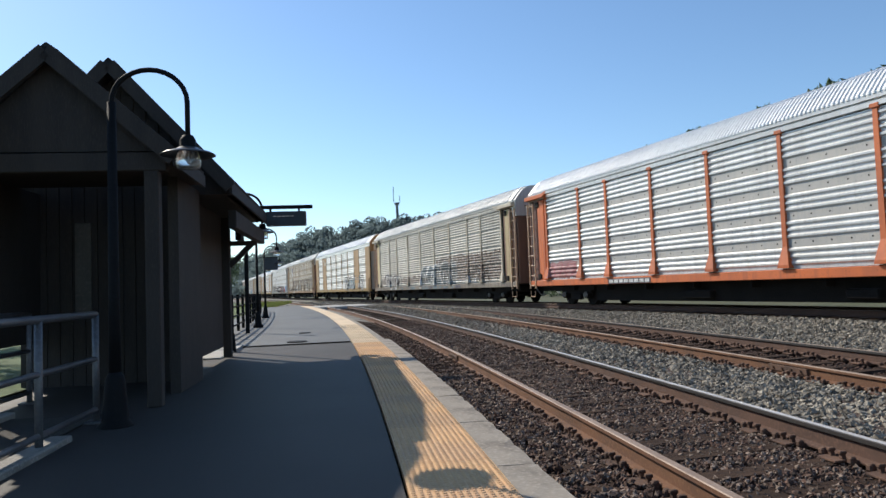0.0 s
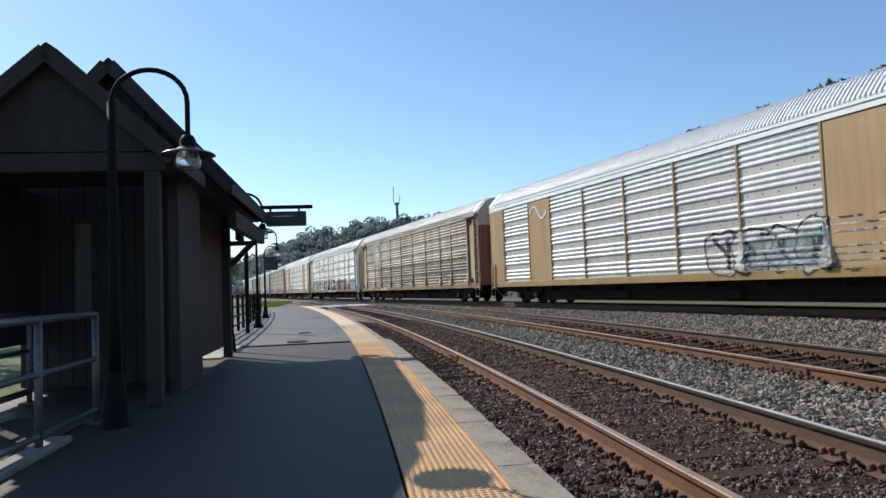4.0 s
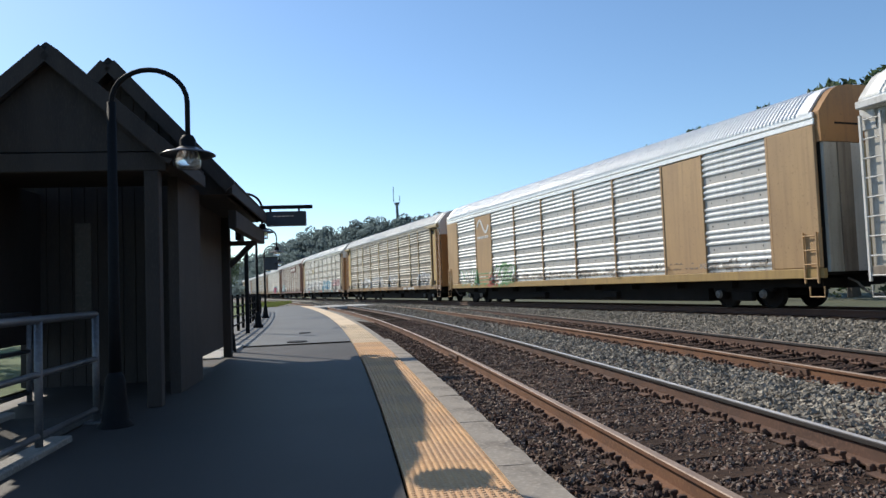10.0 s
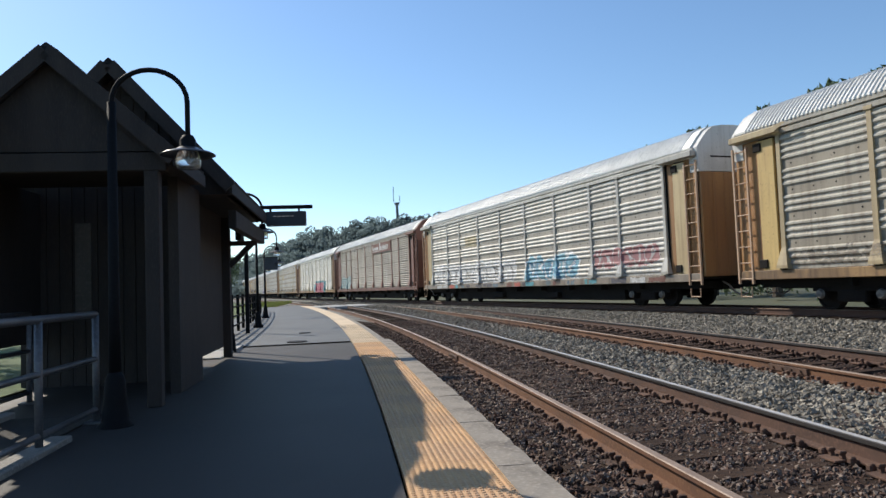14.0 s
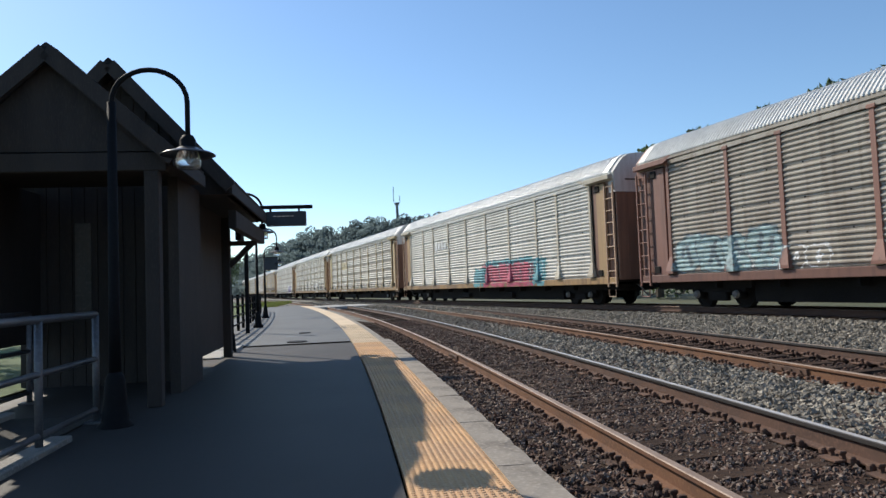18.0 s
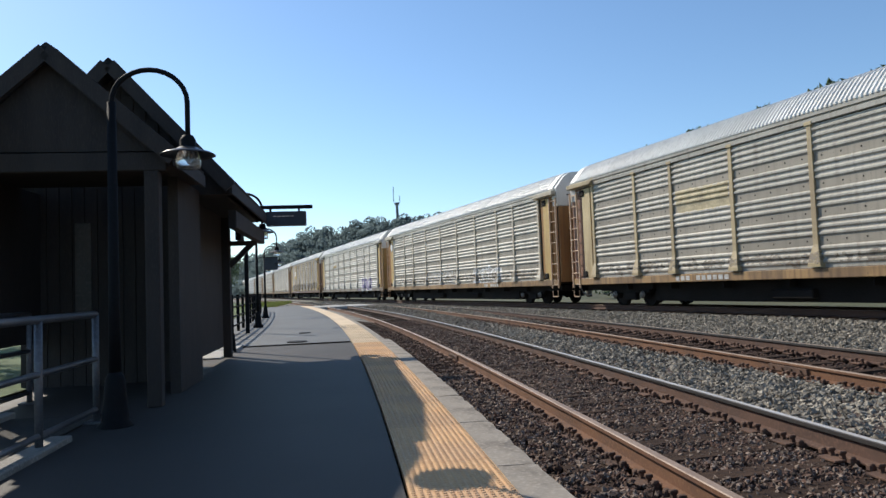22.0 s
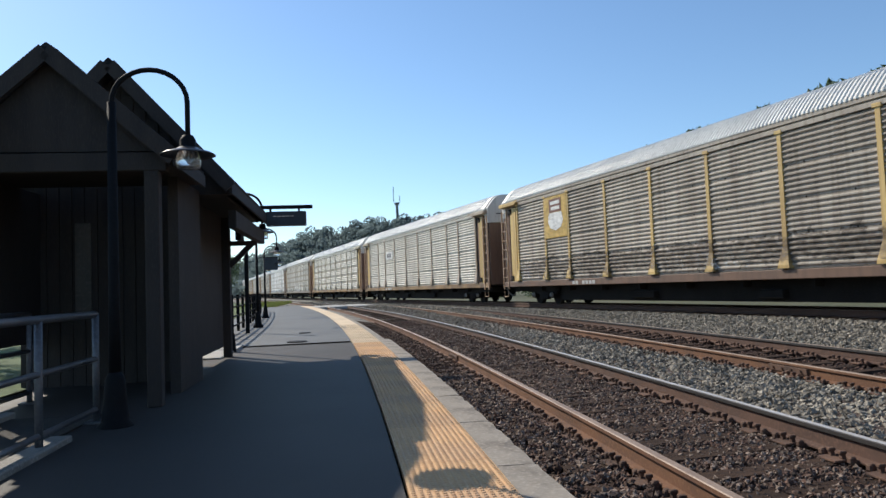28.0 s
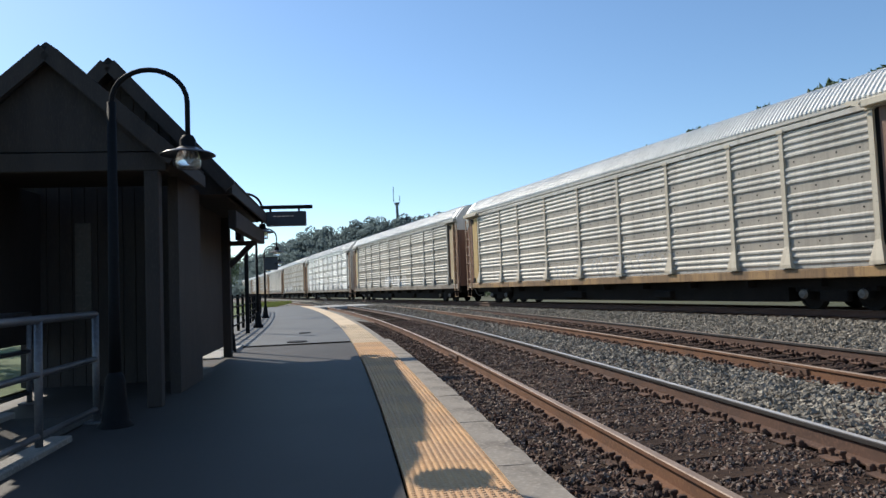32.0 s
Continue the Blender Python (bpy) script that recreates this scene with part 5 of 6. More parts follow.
W_D0, W_D1, W_A0, W_A1 = -4.10, -2.08, 9.72, 10.4
gw = [(W_D0, ZP), (W_D1, ZP), (W_D1, 2.6), (EA_D - 0.04, 2.6), (EA_D - 0.04, 2.66), (RA_D, 4.22), (LE_D + 0.04, 2.66), (LE_D + 0.04, 2.6), (W_D0, 2.6)]
part("gable_panel", prism([(EA_D - 0.06, 2.62), (RA_D, 4.20), (LE_D + 0.06, 2.62)], 13.74, 13.8), M_dark_wood, house)
part("gable_wall", prism(gw, W_A0, W_A0 + 0.14), M_dark_wood, house)
# boards on the gable wall
for i in range(13):
    d = W_D0 + 0.02 + i * 0.155
    top = 4.12 - abs(d + 0.07 - RA_D) * 1.06
    part("board", bx(d + 0.004, W_A0 - 0.022, ZP + 0.02, d + 0.15, W_A0 - 0.002, min(top, 4.05) - 0.05, bevel=0.004), M_dark_wood, house)
part("side_wall", bx(W_D1 - 0.14, W_A0 + 0.14, ZP, W_D1, W_A1, 3.2), M_dark_wood, house)
part("screen_wall", bx(W_D1 - 0.10, W_A1 + 0.1, 0.36, W_D1 - 0.02, 12.72, 2.62), M_dark_wood, house)
part("far_wall", bx(W_D0, W_A0 + 0.14, ZP, W_D0 + 0.14, 13.0, 2.85), M_dark_wood, house)
part("back_wall", bx(-3.5, W_A1, 0.36, -3.38, 12.8, 3.0), M_dark_wood, house)
part("ceiling_panel", bx(W_D0 + 0.15, W_A0 + 0.15, 2.62, -1.6, A1 - 0.1, 2.66), M_dark_wood, house)
M_trim = mat("trim_paint", (0.10, 0.085, 0.07), (0.075, 0.065, 0.055), rough=0.7, big=2, fine=30, bump=0.1)
part("corner_trim", bx(W_D1 - 0.07, W_A1 + 0.002, ZP, W_D1 + 0.012, W_A1 + 0.09, 2.6, bevel=0.006), M_trim, house)
part("corner_trim", bx(W_D1 - 0.25, W_A1 + 0.002, ZP, W_D1 - 0.17, W_A1 + 0.06, 2.6, bevel=0.006), M_trim, house)
for a in (12.95,):
    part("post", bx(-2.13, a - 0.07, ZP, -1.99, a + 0.07, 2.62, bevel=0.01), M_dark_wood, house)
    bm = bmesh.new()
    beam(bm, (-2.0, a, 1.76), (-1.58, a, 2.18), 0.08, 0.09)
    part("knee_brace", bm, M_dark_wood, house)
    part("bracket", bx(-2.12, a - 0.05, 2.12, -1.52, a + 0.05, 2.20, bevel=0.008), M_dark_wood, house)
part("soffit_beam", bx(-1.62, 10.4, 2.21, -1.50, 14.0, 2.46, bevel=0.01), M_dark_wood, house)
part("notice_board", bx(-3.42, 9.66, 1.05, -3.22, 9.69, 2.25, bevel=0.005), M_trim, house, "narrow pale board on the gable wall")

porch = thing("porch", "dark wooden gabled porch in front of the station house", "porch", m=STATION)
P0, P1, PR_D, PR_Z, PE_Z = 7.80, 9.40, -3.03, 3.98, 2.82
# Unseen forward roof piece, added only to keep sun off the near platform.
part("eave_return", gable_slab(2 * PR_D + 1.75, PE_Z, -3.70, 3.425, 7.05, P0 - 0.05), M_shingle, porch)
for e in (-1.75, 2 * PR_D + 1.75):
    r_ = part("roof", gable_slab(e, PE_Z, PR_D, PR_Z, P0, P1), M_shingle, porch)
    shingle_courses(r_, e, PE_Z, PR_D, PR_Z, P0 + 0.02, P1 - 0.02, 12)
    bm = bmesh.new()
    beam(bm, (e, P0 - 0.015, PE_Z - 0.09), (PR_D, P0 - 0.015, PR_Z - 0.10), 0.03, 0.17)
    part("bargeboard", bm, M_dark_wood, porch)
    part("fascia", bx(e - 0.015, P0, PE_Z - 0.17, e + 0.015, P1, PE_Z - 0.02), M_dark_wood, porch)
part("gable_panel", prism([(-4.05, 2.84), (-2.0, 2.84), (PR_D, 3.85)], P0 + 0.14, P0 + 0.2), M_dark_wood, porch)
part("tie_beam", bx(-4.2, P0 + 0.1, 2.62, -1.86, P0 + 0.24, 2.82, bevel=0.01), M_dark_wood, porch)
part("ceiling_panel", bx(-4.2, P0 + 0.25, 2.72, -1.86, 9.68, 2.76), M_dark_wood, porch)
for d in (-2.02, -4.10):
    part("post", bx(d - 0.075, P0 + 0.1, ZP, d + 0.075, P0 + 0.25, 2.62, bevel=0.01), M_dark_wood, porch)
part("side_wall", bx(-4.18, 8.40, 0.72, -4.08, 10.5, 2.72), M_dark_wood, porch)
part("side_wall", bx(-2.10, 8.95, ZP, -1.98, 10.28, 2.72), M_dark_wood, porch)

# pale pad behind the screen, added in place of overbright sunlit ground
M_pad = mat("pad_sunlit_pale", (0.40, 0.385, 0.35), (0.30, 0.285, 0.26), rough=0.85, big=2, fine=30, bump=0.2)
pad = part("concrete_pad", bx(-3.3, 13.3, ZP - 0.02, -2.25, 16.2, ZP + 0.03, bevel=0.01), M_pad)
pad.matrix_world = STATION
tagged(pad, "pale pad beside the station house, sunlit ground put into colour", "concrete pad", kind="structure")


# ---- crook lamps ----
M_galv = mat("shade_enamel", (0.05, 0.05, 0.055), (0.03, 0.03, 0.035), rough=0.35, big=4, fine=40, bump=0.03)
M_globe = bpy.data.materials.new("clear_globe")
M_globe.use_nodes = True
gb = M_globe.node_tree.nodes["Principled BSDF"]
gb.inputs["Base Color"].default_value = (0.85, 0.86, 0.85, 1)
gb.inputs["Roughness"].default_value = 0.12
gb.inputs["Transmission Weight"].default_value = 0.85


def lathe(prof, seg=20):
    bm = bmesh.new()
    rings = [[bm.verts.new((r * math.cos(2 * math.pi * k / seg), r * math.sin(2 * math.pi * k / seg), z)) for k in range(seg)] for r, z in prof]
    for a, b in zip(rings, rings[1:]):
        for k in range(seg):
            bm.faces.new((a[k], a[(k + 1) % seg], b[(k + 1) % seg], b[k]))
    bmesh.ops.recalc_face_normals(bm, faces=bm.faces)
    return bm


def crook_lamp():
    lamp = thing("platform_lamp", "black crook lamp post with a hanging shade and clear globe", "lamp post", "crook lamps along the platform")
    part("pole", tube(bmesh.new(), [(0, 0, 0.5), (0, 0, 1.2), (0, 0, 3.06)], 0.04, 10, radii=[0.055, 0.048, 0.04]), M_black, lamp, smooth=True)
    part("base", lathe([(0.001, 0.0), (0.17, 0.0), (0.17, 0.06), (0.12, 0.12), (0.10, 0.3), (0.085, 0.5), (0.055, 0.56), (0.001, 0.57)]), M_black, lamp, "flared cast base", smooth=True)
    pts = [(0, 0, 3.0)] + [(0.34 - 0.34 * math.cos(math.pi * k / 14), 0, 3.06 + 0.31 * math.sin(math.pi * k / 14)) for k in range(15)] + [(0.68, 0, 2.95), (0.68, 0, 2.70)]
    part("crook", tube(bmesh.new(), pts, 0.024, 10), M_black, lamp, smooth=True)
    part("holder", lathe([(0.001, 2.78), (0.05, 2.77), (0.075, 2.72), (0.075, 2.66), (0.10, 2.63), (0.001, 2.62)]), M_black, lamp, smooth=True).location = (0.68, 0, -0.03)
    part("shade", lathe([(0.09, 2.655), (0.12, 2.635), (0.22, 2.605), (0.25, 2.588), (0.25, 2.582), (0.21, 2.595), (0.10, 2.625)]), M_galv, lamp, "wide dark enamel shade", smooth=True).location = (0.68, 0, -0.03)
    part("globe", lathe([(0.085, 2.63), (0.105, 2.58), (0.115, 2.52), (0.11, 2.47), (0.095, 2.455), (0.001, 2.45)]), M_globe, lamp, "clear glass globe", smooth=True).location = (0.68, 0, -0.03)
    return lamp


lamp0 = crook_lamp()
lamp0.matrix_basis = Matrix.Translation(st(-2.10, 6.88, ZP - 0.07)) @ Matrix.Rotation(AXIS, 4, 'Z')
for d, a, turn in ((-2.32, 14.9, 0.2), (-2.95, 24.9, 0.25), (-3.70, 34.2, 0.3), (-5.2, 44.0, 0.33)):
    copy_thing(lamp0, Matrix.Translation(st(d, a, ZP - (0.15 if a < 20 else 0))) @ Matrix.Rotation(turn, 4, 'Z'))

# train information display on an arm from the house
sign = thing("display_sign", "dark electronic train display hanging from a steel arm", "display sign", m=STATION)
M_sign = mat("sign_case", (0.03, 0.035, 0.045), (0.02, 0.025, 0.03), rough=0.5, big=3, fine=40, bump=0.03)
M_led = bpy.data.materials.new("pale_leds")
M_led.use_nodes = True
lb = M_led.node_tree.nodes["Principled BSDF"]
lb.inputs["Base Color"].default_value = (0.35, 0.33, 0.30, 1)
lb.inputs["Emission Color"].default_value = (1.0, 0.9, 0.8, 1)
lb.inputs["Emission Strength"].default_value = 0.12
part("arm", bx(-2.0, 14.42, 2.935, -0.59, 14.50, 3.005, bevel=0.008), M_black, sign)
part("case", bx(-1.50, 14.36, 2.59, -0.72, 14.56, 2.875, bevel=0.012), M_sign, sign)
for d in (-1.42, -0.86):
    part("hanger", bx(d - 0.02, 14.44, 2.87, d + 0.02, 14.48, 2.94), M_black, sign)
for k in range(5):
    part("led_row", bx(-1.36 + 0.085 * k, 14.352, 2.77, -1.30 + 0.085 * k, 14.36, 2.785), M_led, sign, "row of pale lights")
part("bracket", bx(-2.05, 14.0, 2.3, -1.95, 14.5, 3.0, bevel=0.01), M_black, sign)

# dark post and a board on the third lamp post
tall = part("post", bx(-0.055, -0.055, 0, 0.055, 0.055, 2.55, bevel=0.01), M_black)
tall.matrix_world = Matrix.Translation(st(-2.86, 21.6, ZP)) @ Matrix.Rotation(AXIS, 4, 'Z')
tagged(tall, "plain dark square post beside the platform fence", "post")
name_board = thing("platform_board", "dark blue board hung from a lamp post", "board", m=Matrix.Translation(st(-3.70, 34.12, 0)) @ Matrix.Rotation(0.3, 4, 'Z'))
part("panel", bx(-0.02, -0.03, 2.34, 0.62, 0.03, 2.92, bevel=0.01), M_sign, name_board)
part("bracket", bx(-0.04, -0.02, 2.92, 0.62, 0.02, 2.96), M_black, name_board)

# ---- ramp with pipe railings ----
M_pipe = mat("galvanised_pipe", (0.13, 0.13, 0.135), (0.09, 0.09, 0.095), rough=0.42, metal=0.3, big=3, fine=40, bump=0.05)
ramp = thing("ramp", "concrete access ramp with raised kerbs beside the station house", "ramp", m=STATION)
ramp["kind"] = "structure"
M_ramp = mat("ramp_concrete", (0.27, 0.25, 0.215), (0.18, 0.165, 0.14), (0.33, 0.31, 0.27), rough=0.85, big=1.2, fine=40, bump=0.2)
# Dark ground strip added in place of shade that nothing here casts.
M_shade_ground = mat("dark_shade_ground", (0.035, 0.028, 0.02), (0.022, 0.018, 0.014), (0.06, 0.05, 0.035), rough=0.95, big=3, fine=30, bump=0.8, dist=0.02)
part("ramp_slab", bx(-4.0, 1.5, ZP - 0.05, -3.42, 7.85, ZP + 0.03, bevel=0.01), M_ramp, ramp)
part("soil_strip", bx(-3.30, 1.5, ZP - 0.05, -2.44, 7.6, ZP + 0.012), M_shade_ground, ramp, "dark strip in place of shade between the ramp and its kerb")
part("ramp_kerb", bx(-3.42, 2.0, ZP - 0.05, -3.30, 7.7, ZP + 0.07, bevel=0.012), M_ramp, ramp)
part("ramp_kerb", bx(-2.44, 1.5, ZP - 0.05, -2.26, 6.3, ZP + 0.05, bevel=0.012), M_ramp, ramp)
part("ramp_kerb", bx(-4.1, 2.0, ZP - 0.05, -4.0, 7.7, ZP + 0.07, bevel=0.012), M_ramp, ramp)


def railing(d, a_list, label, rails=(1.12, 0.70, 0.23)):
    r = thing("railing", label, "railing", "pipe railings of the ramp", m=STATION)
    for a in a_list:
        part("post", tube(bmesh.new(), [(d, a, ZP), (d, a, rails[0])], 0.032, 8), M_pipe, r, smooth=True)
        part("base_plate", bx(d - 0.09, a - 0.09, ZP, d + 0.09, a + 0.09, ZP + 0.02, bevel=0.004), M_pipe, r)
    for z in rails:
        part("rail", tube(bmesh.new(), [(d, a_list[0] - 0.0, z), (d, a_list[-1], z)], 0.032 if z > 1 else 0.026, 8), M_pipe, r, smooth=True)
    return r


railing(-2.35, (2.6, 4.2, 5.87, 7.14), "grey pipe railing along the platform side of the ramp")
railing(-3.6, (2.6, 4.2, 5.9, 7.4, 8.75), "grey pipe railing along the outer side of the ramp")

# ---- far fence of the platform ----
fence = thing("fence", "dark four-rail fence along the back of the platform", "fence", "platform fences")
prev = None
for k in range(17):
    p, _ = on_line(LINE_A, 16.0 + 1.9 * k, -5.05, 0)
    part("post", bx(p.x - 0.04, p.y - 0.04, ZP, p.x + 0.04, p.y + 0.04, 1.25, bevel=0.006), M_black, fence)
    if prev is not None:
        for z in (0.32, 0.60, 0.88, 1.18):
            part("rail", beam(bmesh.new(), (prev.x, prev.y, z), (p.x, p.y, z), 0.04, 0.045), M_black, fence)
    prev = p

# ---- grass verges, hillside and trees ----
sheet("verge", LINE_T, -30, 220, 2.0, [4.0, 7, 12, 30], [-0.6, -0.35, -0.2, 0.3], M_ground, "sunlit grass beyond the train's track", wob=0.05)
bm = bmesh.new()
gv = []
for k in range(30):
    a = 8 + 3.0 * k
    gv.append([bm.verts.new(st(d, a, -0.02 + 0.1 * max(0, -d - 10) * 0.05)) for d in (-40, -16, -9, -4.2 - 0.05 * max(0, a - 14))])
for r0, r1 in zip(gv, gv[1:]):
    for j in range(3):
        bm.faces.new((r0[j], r0[j + 1], r1[j + 1], r1[j]))
bmesh.ops.recalc_face_normals(bm, faces=bm.faces)
for v in bm.verts:
    v.co.z += 0.135
tagged(part("lawn", bm, M_grass), "sunlit green lawn behind the station", "lawn", kind="structure")

M_leaf = mat("leaves", (0.085, 0.12, 0.055), (0.06, 0.09, 0.042), (0.11, 0.145, 0.065), rough=0.6, big=0.5, fine=3, bump=0, per_island=0.35)
# Far leaves pale and bluish: distance haze is mixed into their colour.
M_leaf_far = mat("hazed_far_leaves", (0.165, 0.215, 0.22), (0.145, 0.19, 0.19), (0.185, 0.235, 0.235), rough=0.8, big=0.05, fine=0.4, bump=0, per_island=0.12)
leafy(M_leaf)
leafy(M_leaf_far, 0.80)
M_bark = mat("bark", (0.10, 0.08, 0.06), rough=0.95, big=3, fine=20, bump=0.6, dist=0.02)


def leaf_cloud(name, centres, count, size, seed, material, parent=None, squash=0.8, inner=0.45):
    """small folded leaves strewn through a set of balls (x, y, z, radius)"""
    r = np.random.RandomState(seed)
    C = np.array(centres, float)
    w = C[:, 3] ** 2
    C = C[r.choice(len(C), count, p=w / w.sum())]
    d = r.normal(size=(count, 3))
    d /= np.linalg.norm(d, axis=1)[:, None] + 1e-9
    p = C[:, :3] + d * (C[:, 3] * r.uniform(inner, 1.1 if inner < 0.7 else 1.02, count))[:, None] * np.array([1, 1, squash])
    leaf = np.array([(-1, 0, 0), (0, -0.55, 0.25), (1, 0, 0), (0, 0.55, 0.25)], float)
    v = leaf[None] * (size * r.uniform(0.6, 1.4, count))[:, None, None]
    v = np.einsum('nij,nkj->nki', turned(count, r), v) + p[:, None, :]
    T = (np.array([(0, 1, 2), (0, 2, 3)])[None] + 4 * np.arange(count)[:, None, None]).reshape(-1, 3)
    return soup(name, v.reshape(-1, 3), T, material, parent)


def tree(x, y, z0, h, crown, seed, leaves=4200, label="leafy green broadleaf tree beside the railway"):
    r = random.Random(seed)
    t = thing("tree", label, "tree", "trees", m=Matrix.Translation((x, y, z0)))
    bm = bmesh.new()
    lean = Vector((r.uniform(-0.3, 0.3), r.uniform(-0.3, 0.3), 0))
    tops = []
    tube(bm, [(0, 0, 0), lean * 0.3 + Vector((0, 0, h * 0.3)), lean + Vector((0, 0, h * 0.75))], 0.1, 8, radii=[h * 0.028, h * 0.02, h * 0.006])
    for k in range(7):
        a = k * 2.4 + r.uniform(-0.3, 0.3)
        zb = h * r.uniform(0.28, 0.6)
        e = Vector((math.cos(a) * crown * r.uniform(0.4, 0.8), math.sin(a) * crown * r.uniform(0.4, 0.8), zb + h * r.uniform(0.15, 0.3)))
        tube(bm, [lean * 0.4 + Vector((0, 0, zb)), e * 0.55 + Vector((0, 0, zb * 0.5)), e], 0.04, 6, radii=[h * 0.01, h * 0.007, h * 0.003])
        tops.append((e.x, e.y, e.z, crown * r.uniform(0.32, 0.5)))
    part("trunk", bm, M_bark, t)
    tops.append((lean.x, lean.y, h - crown * 0.42, crown * 0.42))
    for k in range(5):
        a = r.uniform(0, 6.28)
        tops.append((math.cos(a) * crown * 0.5, math.sin(a) * crown * 0.5, h * r.uniform(0.62, 0.86), crown * r.uniform(0.25, 0.42)))
    leaf_cloud("crown", tops, leaves, 0.019 * h, seed, M_leaf, t)
    return t


# trees whose tops stand just over the train
for k, (x, y, top, c) in enumerate(((14.3, 47.2, 10.35, 2.2), (16.1, 43.1, 10.52, 2.2), (17.9, 38.2, 10.52, 2.3), (19.7, 34.2, 10.85, 3.0), (21.2, 32.9, 10.95, 2.4),
                                     (11.5, 56.5, 8.3, 3.0), (24.5, 27.0, 9.5, 3.0))):
    tree(x, y, 0, top, c, 40 + k)
# trees and shrubs seen past the station
for k, (d, a, h, c) in enumerate(((-10.5, 30, 4.6, 2.4), (-13, 44, 6.0, 3.0), (-10.5, 16, 5.5, 2.8), (-13.0, 22, 7.0, 3.2), (-8.6, 11.8, 4.2, 2.2)  , (-14.5, 84, 6.0, 3.0))):
    p = st(d, a, 0)
    tree(p.x, p.y, 0, h, c, 70 + k, 3600, "green tree behind the station fence")

# wooded ridge: a slope of ground with a dense wood on it
RIDGE = [(-230, 8.0), (-150, 9.5), (-89, 10.5), (-80, 13.5), (-68, 19.2), (-58, 23.6), (-50, 26), (-34, 27.8), (-20, 28.8), (-5, 29.7), (12, 31.8), (29, 34), (60, 38), (110, 46), (190, 54), (300, 50)]


def ridge_h(x):
    for (x0, h0), (x1, h1) in zip(RIDGE, RIDGE[1:]):
        if x0 <= x <= x1:
            return h0 + (h1 - h0) * (x - x0) / (x1 - x0)
    return RIDGE[0][1]


bm = bmesh.new()
rows_ = []
for x in range(-230, 301, 10):
    h = ridge_h(x)
    yb = 300 + 0.12 * x
    rows_.append([bm.verts.new((x * s_, yb * s_ + dy, h * f_ - 2.2)) for s_, dy, f_ in ((0.78, 0, 0.0), (0.86, 0, 0.35), (0.94, 0, 0.75), (1.0, 0, 1.0), (1.1, 0, 1.02), (1.3, 0, 0.6))])
for r0, r1 in zip(rows_, rows_[1:]):
    for j in range(5):
        bm.faces.new((r0[j], r1[j], r1[j + 1], r0[j + 1]))
bmesh.ops.recalc_face_normals(bm, faces=bm.faces)
tagged(part("hillside", bm, M_hill), "wooded hillside behind the railway", "hillside", kind="structure")
rh = random.Random(21)
cl = []
for k in range(2200):
    x = rh.uniform(-130, 150)
    u = rh.random() ** 0.7
    sc = 0.80 + 0.20 * u
    f = np.interp(sc, [0.78, 0.86, 0.94, 1.0], [0, 0.35, 0.75, 1.0])
    h = ridge_h(x)
    rad = rh.uniform(1.3, 2.7)
    cl.append((x * sc, (300 + 0.12 * x) * sc, h * f - 1.6 + rad * rh.uniform(0.4, 1.5), rad))
tagged(leaf_cloud("far_woods", cl, 210000, 0.46, 9, M_leaf_far, None, 1.0, 0.86), "dense green woods on the far ridge, haze in their colour", "woods", kind="stuff")
# scrub along the far side of the railway
cl = []
for k in range(260):
    s = rh.uniform(20, 210)
    p, _ = on_line(LINE_T, s, rh.uniform(13, 20), 0)
    rad = rh.uniform(0.9, 2.0)
    cl.append((p.x, p.y, rad * rh.uniform(0.5, 1.3), rad))
tagged(leaf_cloud("scrub", cl, 26000, 0.16, 10, M_leaf, None, 0.9), "green scrub along the far side of the railway", "scrub", kind="stuff")

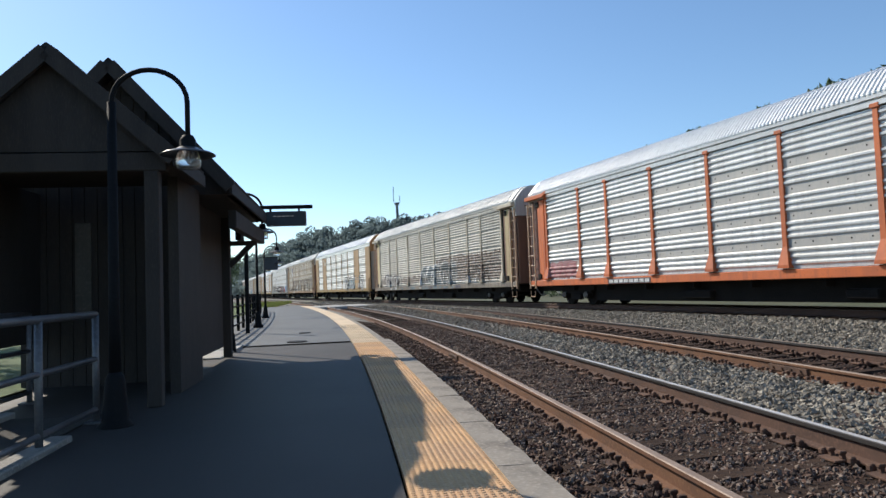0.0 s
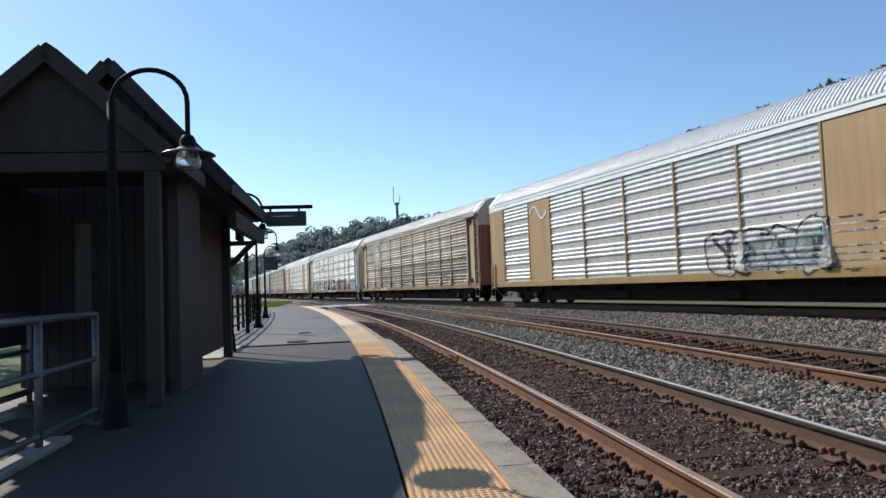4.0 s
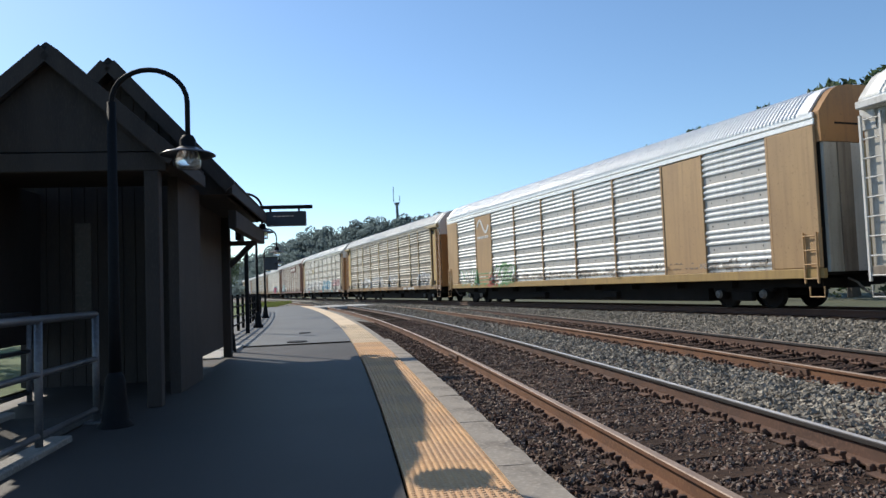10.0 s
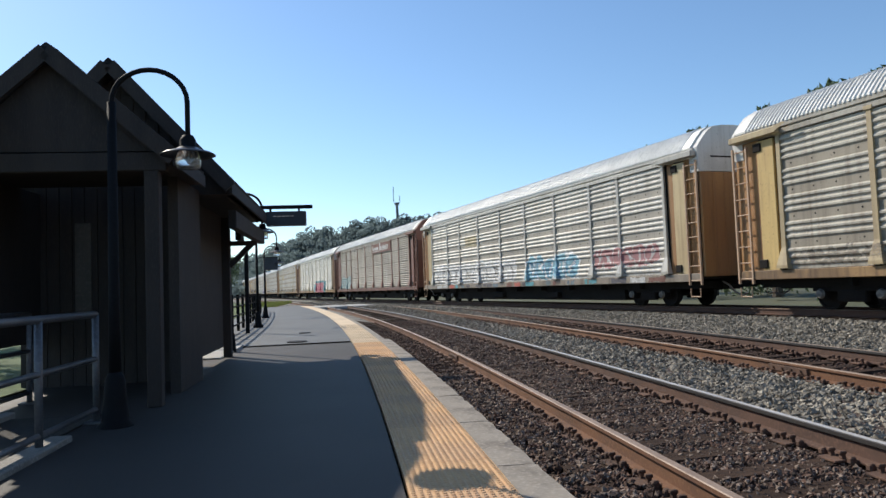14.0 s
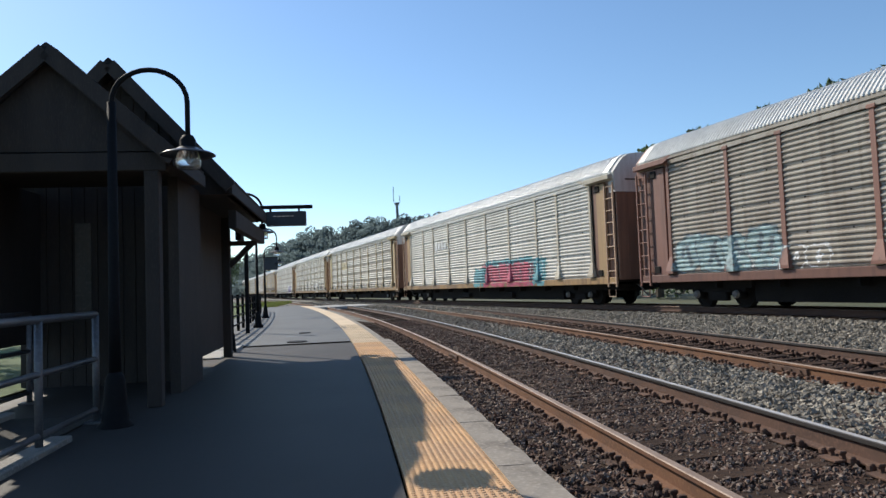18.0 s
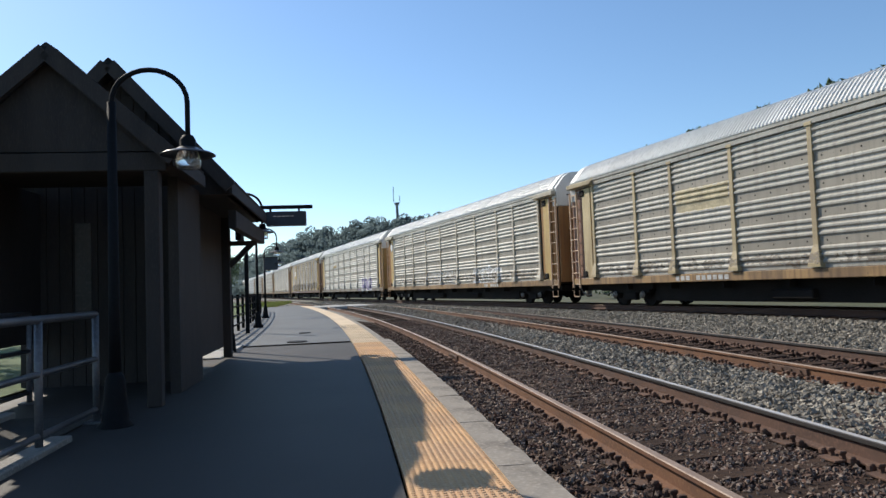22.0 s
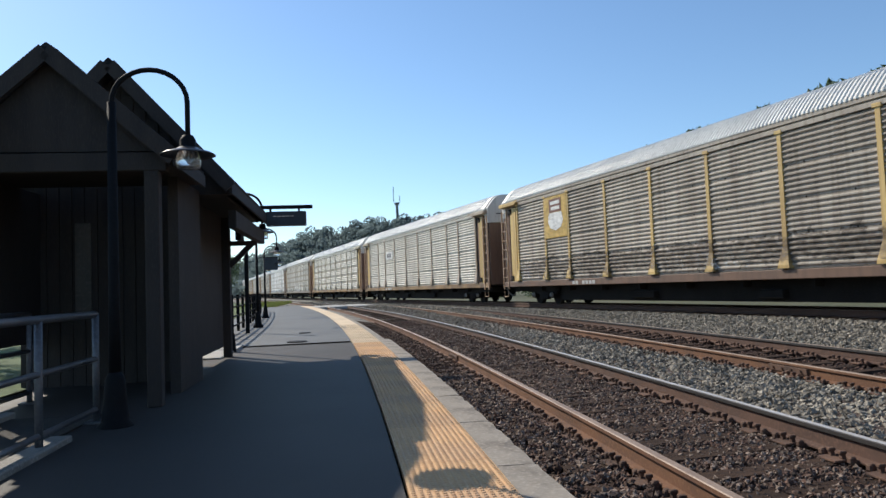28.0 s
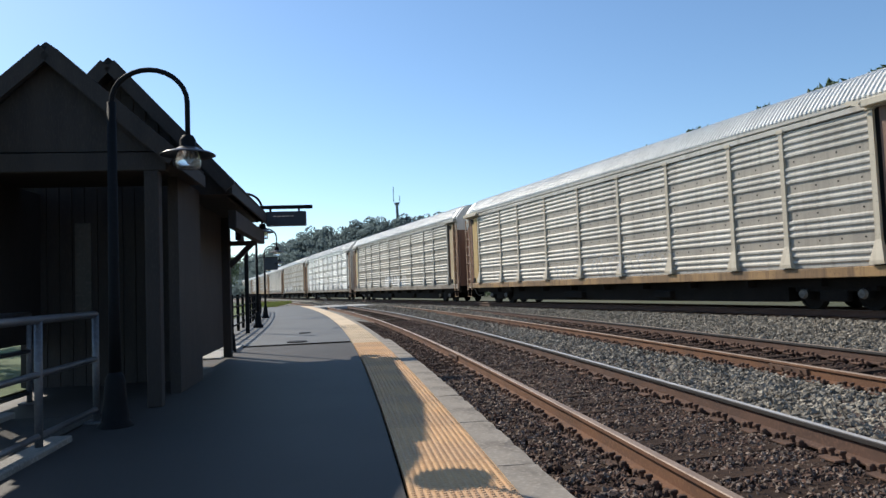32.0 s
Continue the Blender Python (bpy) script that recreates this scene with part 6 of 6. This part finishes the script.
# radio mast on the ridge
mast = thing("radio_mast", "slim steel radio mast on the wooded ridge", "radio mast", m=Matrix.Translation((-19.6, 300, 26)))
part("tower", tube(bmesh.new(), [(0.9, 0, 0), (0.7, 0, 11)], 0.5, 6, radii=[0.75, 0.55]), M_pipe, mast)
part("platform_ring", tube(bmesh.new(), [(0.7, 0, 10.6), (0.7, 0, 11.6)], 1.0, 8), M_pipe, mast)
for dx, z1 in ((-1.0, 18.5), (1.6, 14.5)):
    part("antenna", tube(bmesh.new(), [(0.7 + dx * 0.4, 0, 11), (0.4 + dx, 0, 12), (0.4 + dx, 0, z1)], 0.14, 6), M_pipe, mast)
# rough grass past the platform's end
rg = np.random.RandomState(4)
n_ = 5000
d_, a_ = rg.uniform(-9.5, -6.0, n_), rg.uniform(62, 84, n_)
px_ = np.array([st(d, a, 0.02) for d, a in zip(d_, a_)])
h_, t_ = rg.uniform(0.12, 0.38, n_), rg.uniform(0, 6.28, n_)
w_ = np.stack([np.cos(t_), np.sin(t_), np.zeros(n_)], 1) * 0.03
tip_ = px_ + np.stack([rg.uniform(-0.08, 0.08, n_), rg.uniform(-0.08, 0.08, n_), h_], 1)
vg_ = np.stack([px_ - w_, px_ + w_, tip_], 1).reshape(-1, 3)
M_blade = leafy(mat("grass_blades", (0.16, 0.19, 0.05), (0.11, 0.14, 0.04), (0.22, 0.23, 0.08), rough=0.7, big=0.5, fine=3, bump=0))
tagged(soup("rough_grass", vg_, np.arange(3 * n_).reshape(-1, 3), M_blade), "rough yellow-green grass past the platform end", "grass", kind="stuff")


# ---- movement ----
def wagon_pose(s):
    """a wagon whose middle is s along the train's track, standing on its two trucks"""
    r = HALF - 3.4
    a, _ = on_line(LINE_T, s - r, 0, Z_T)
    b, _ = on_line(LINE_T, s + r, 0, Z_T)
    d = a - b
    return Matrix.Translation((a + b) / 2) @ Matrix.Rotation(math.atan2(d.y, d.x), 4, 'Z')


def motions():
    times = [0, 0.1, 0.5] + list(range(1, 32)) + [31.5, 31.9, 32]
    for i, car in enumerate(WAGONS):
        middle = GAP0 + CAR_PITCH * (i - 0.5) + SLACK[min(i, 15)]
        walk(car, [(t, wagon_pose(middle - SPEED * t)) for t in times])


motions()
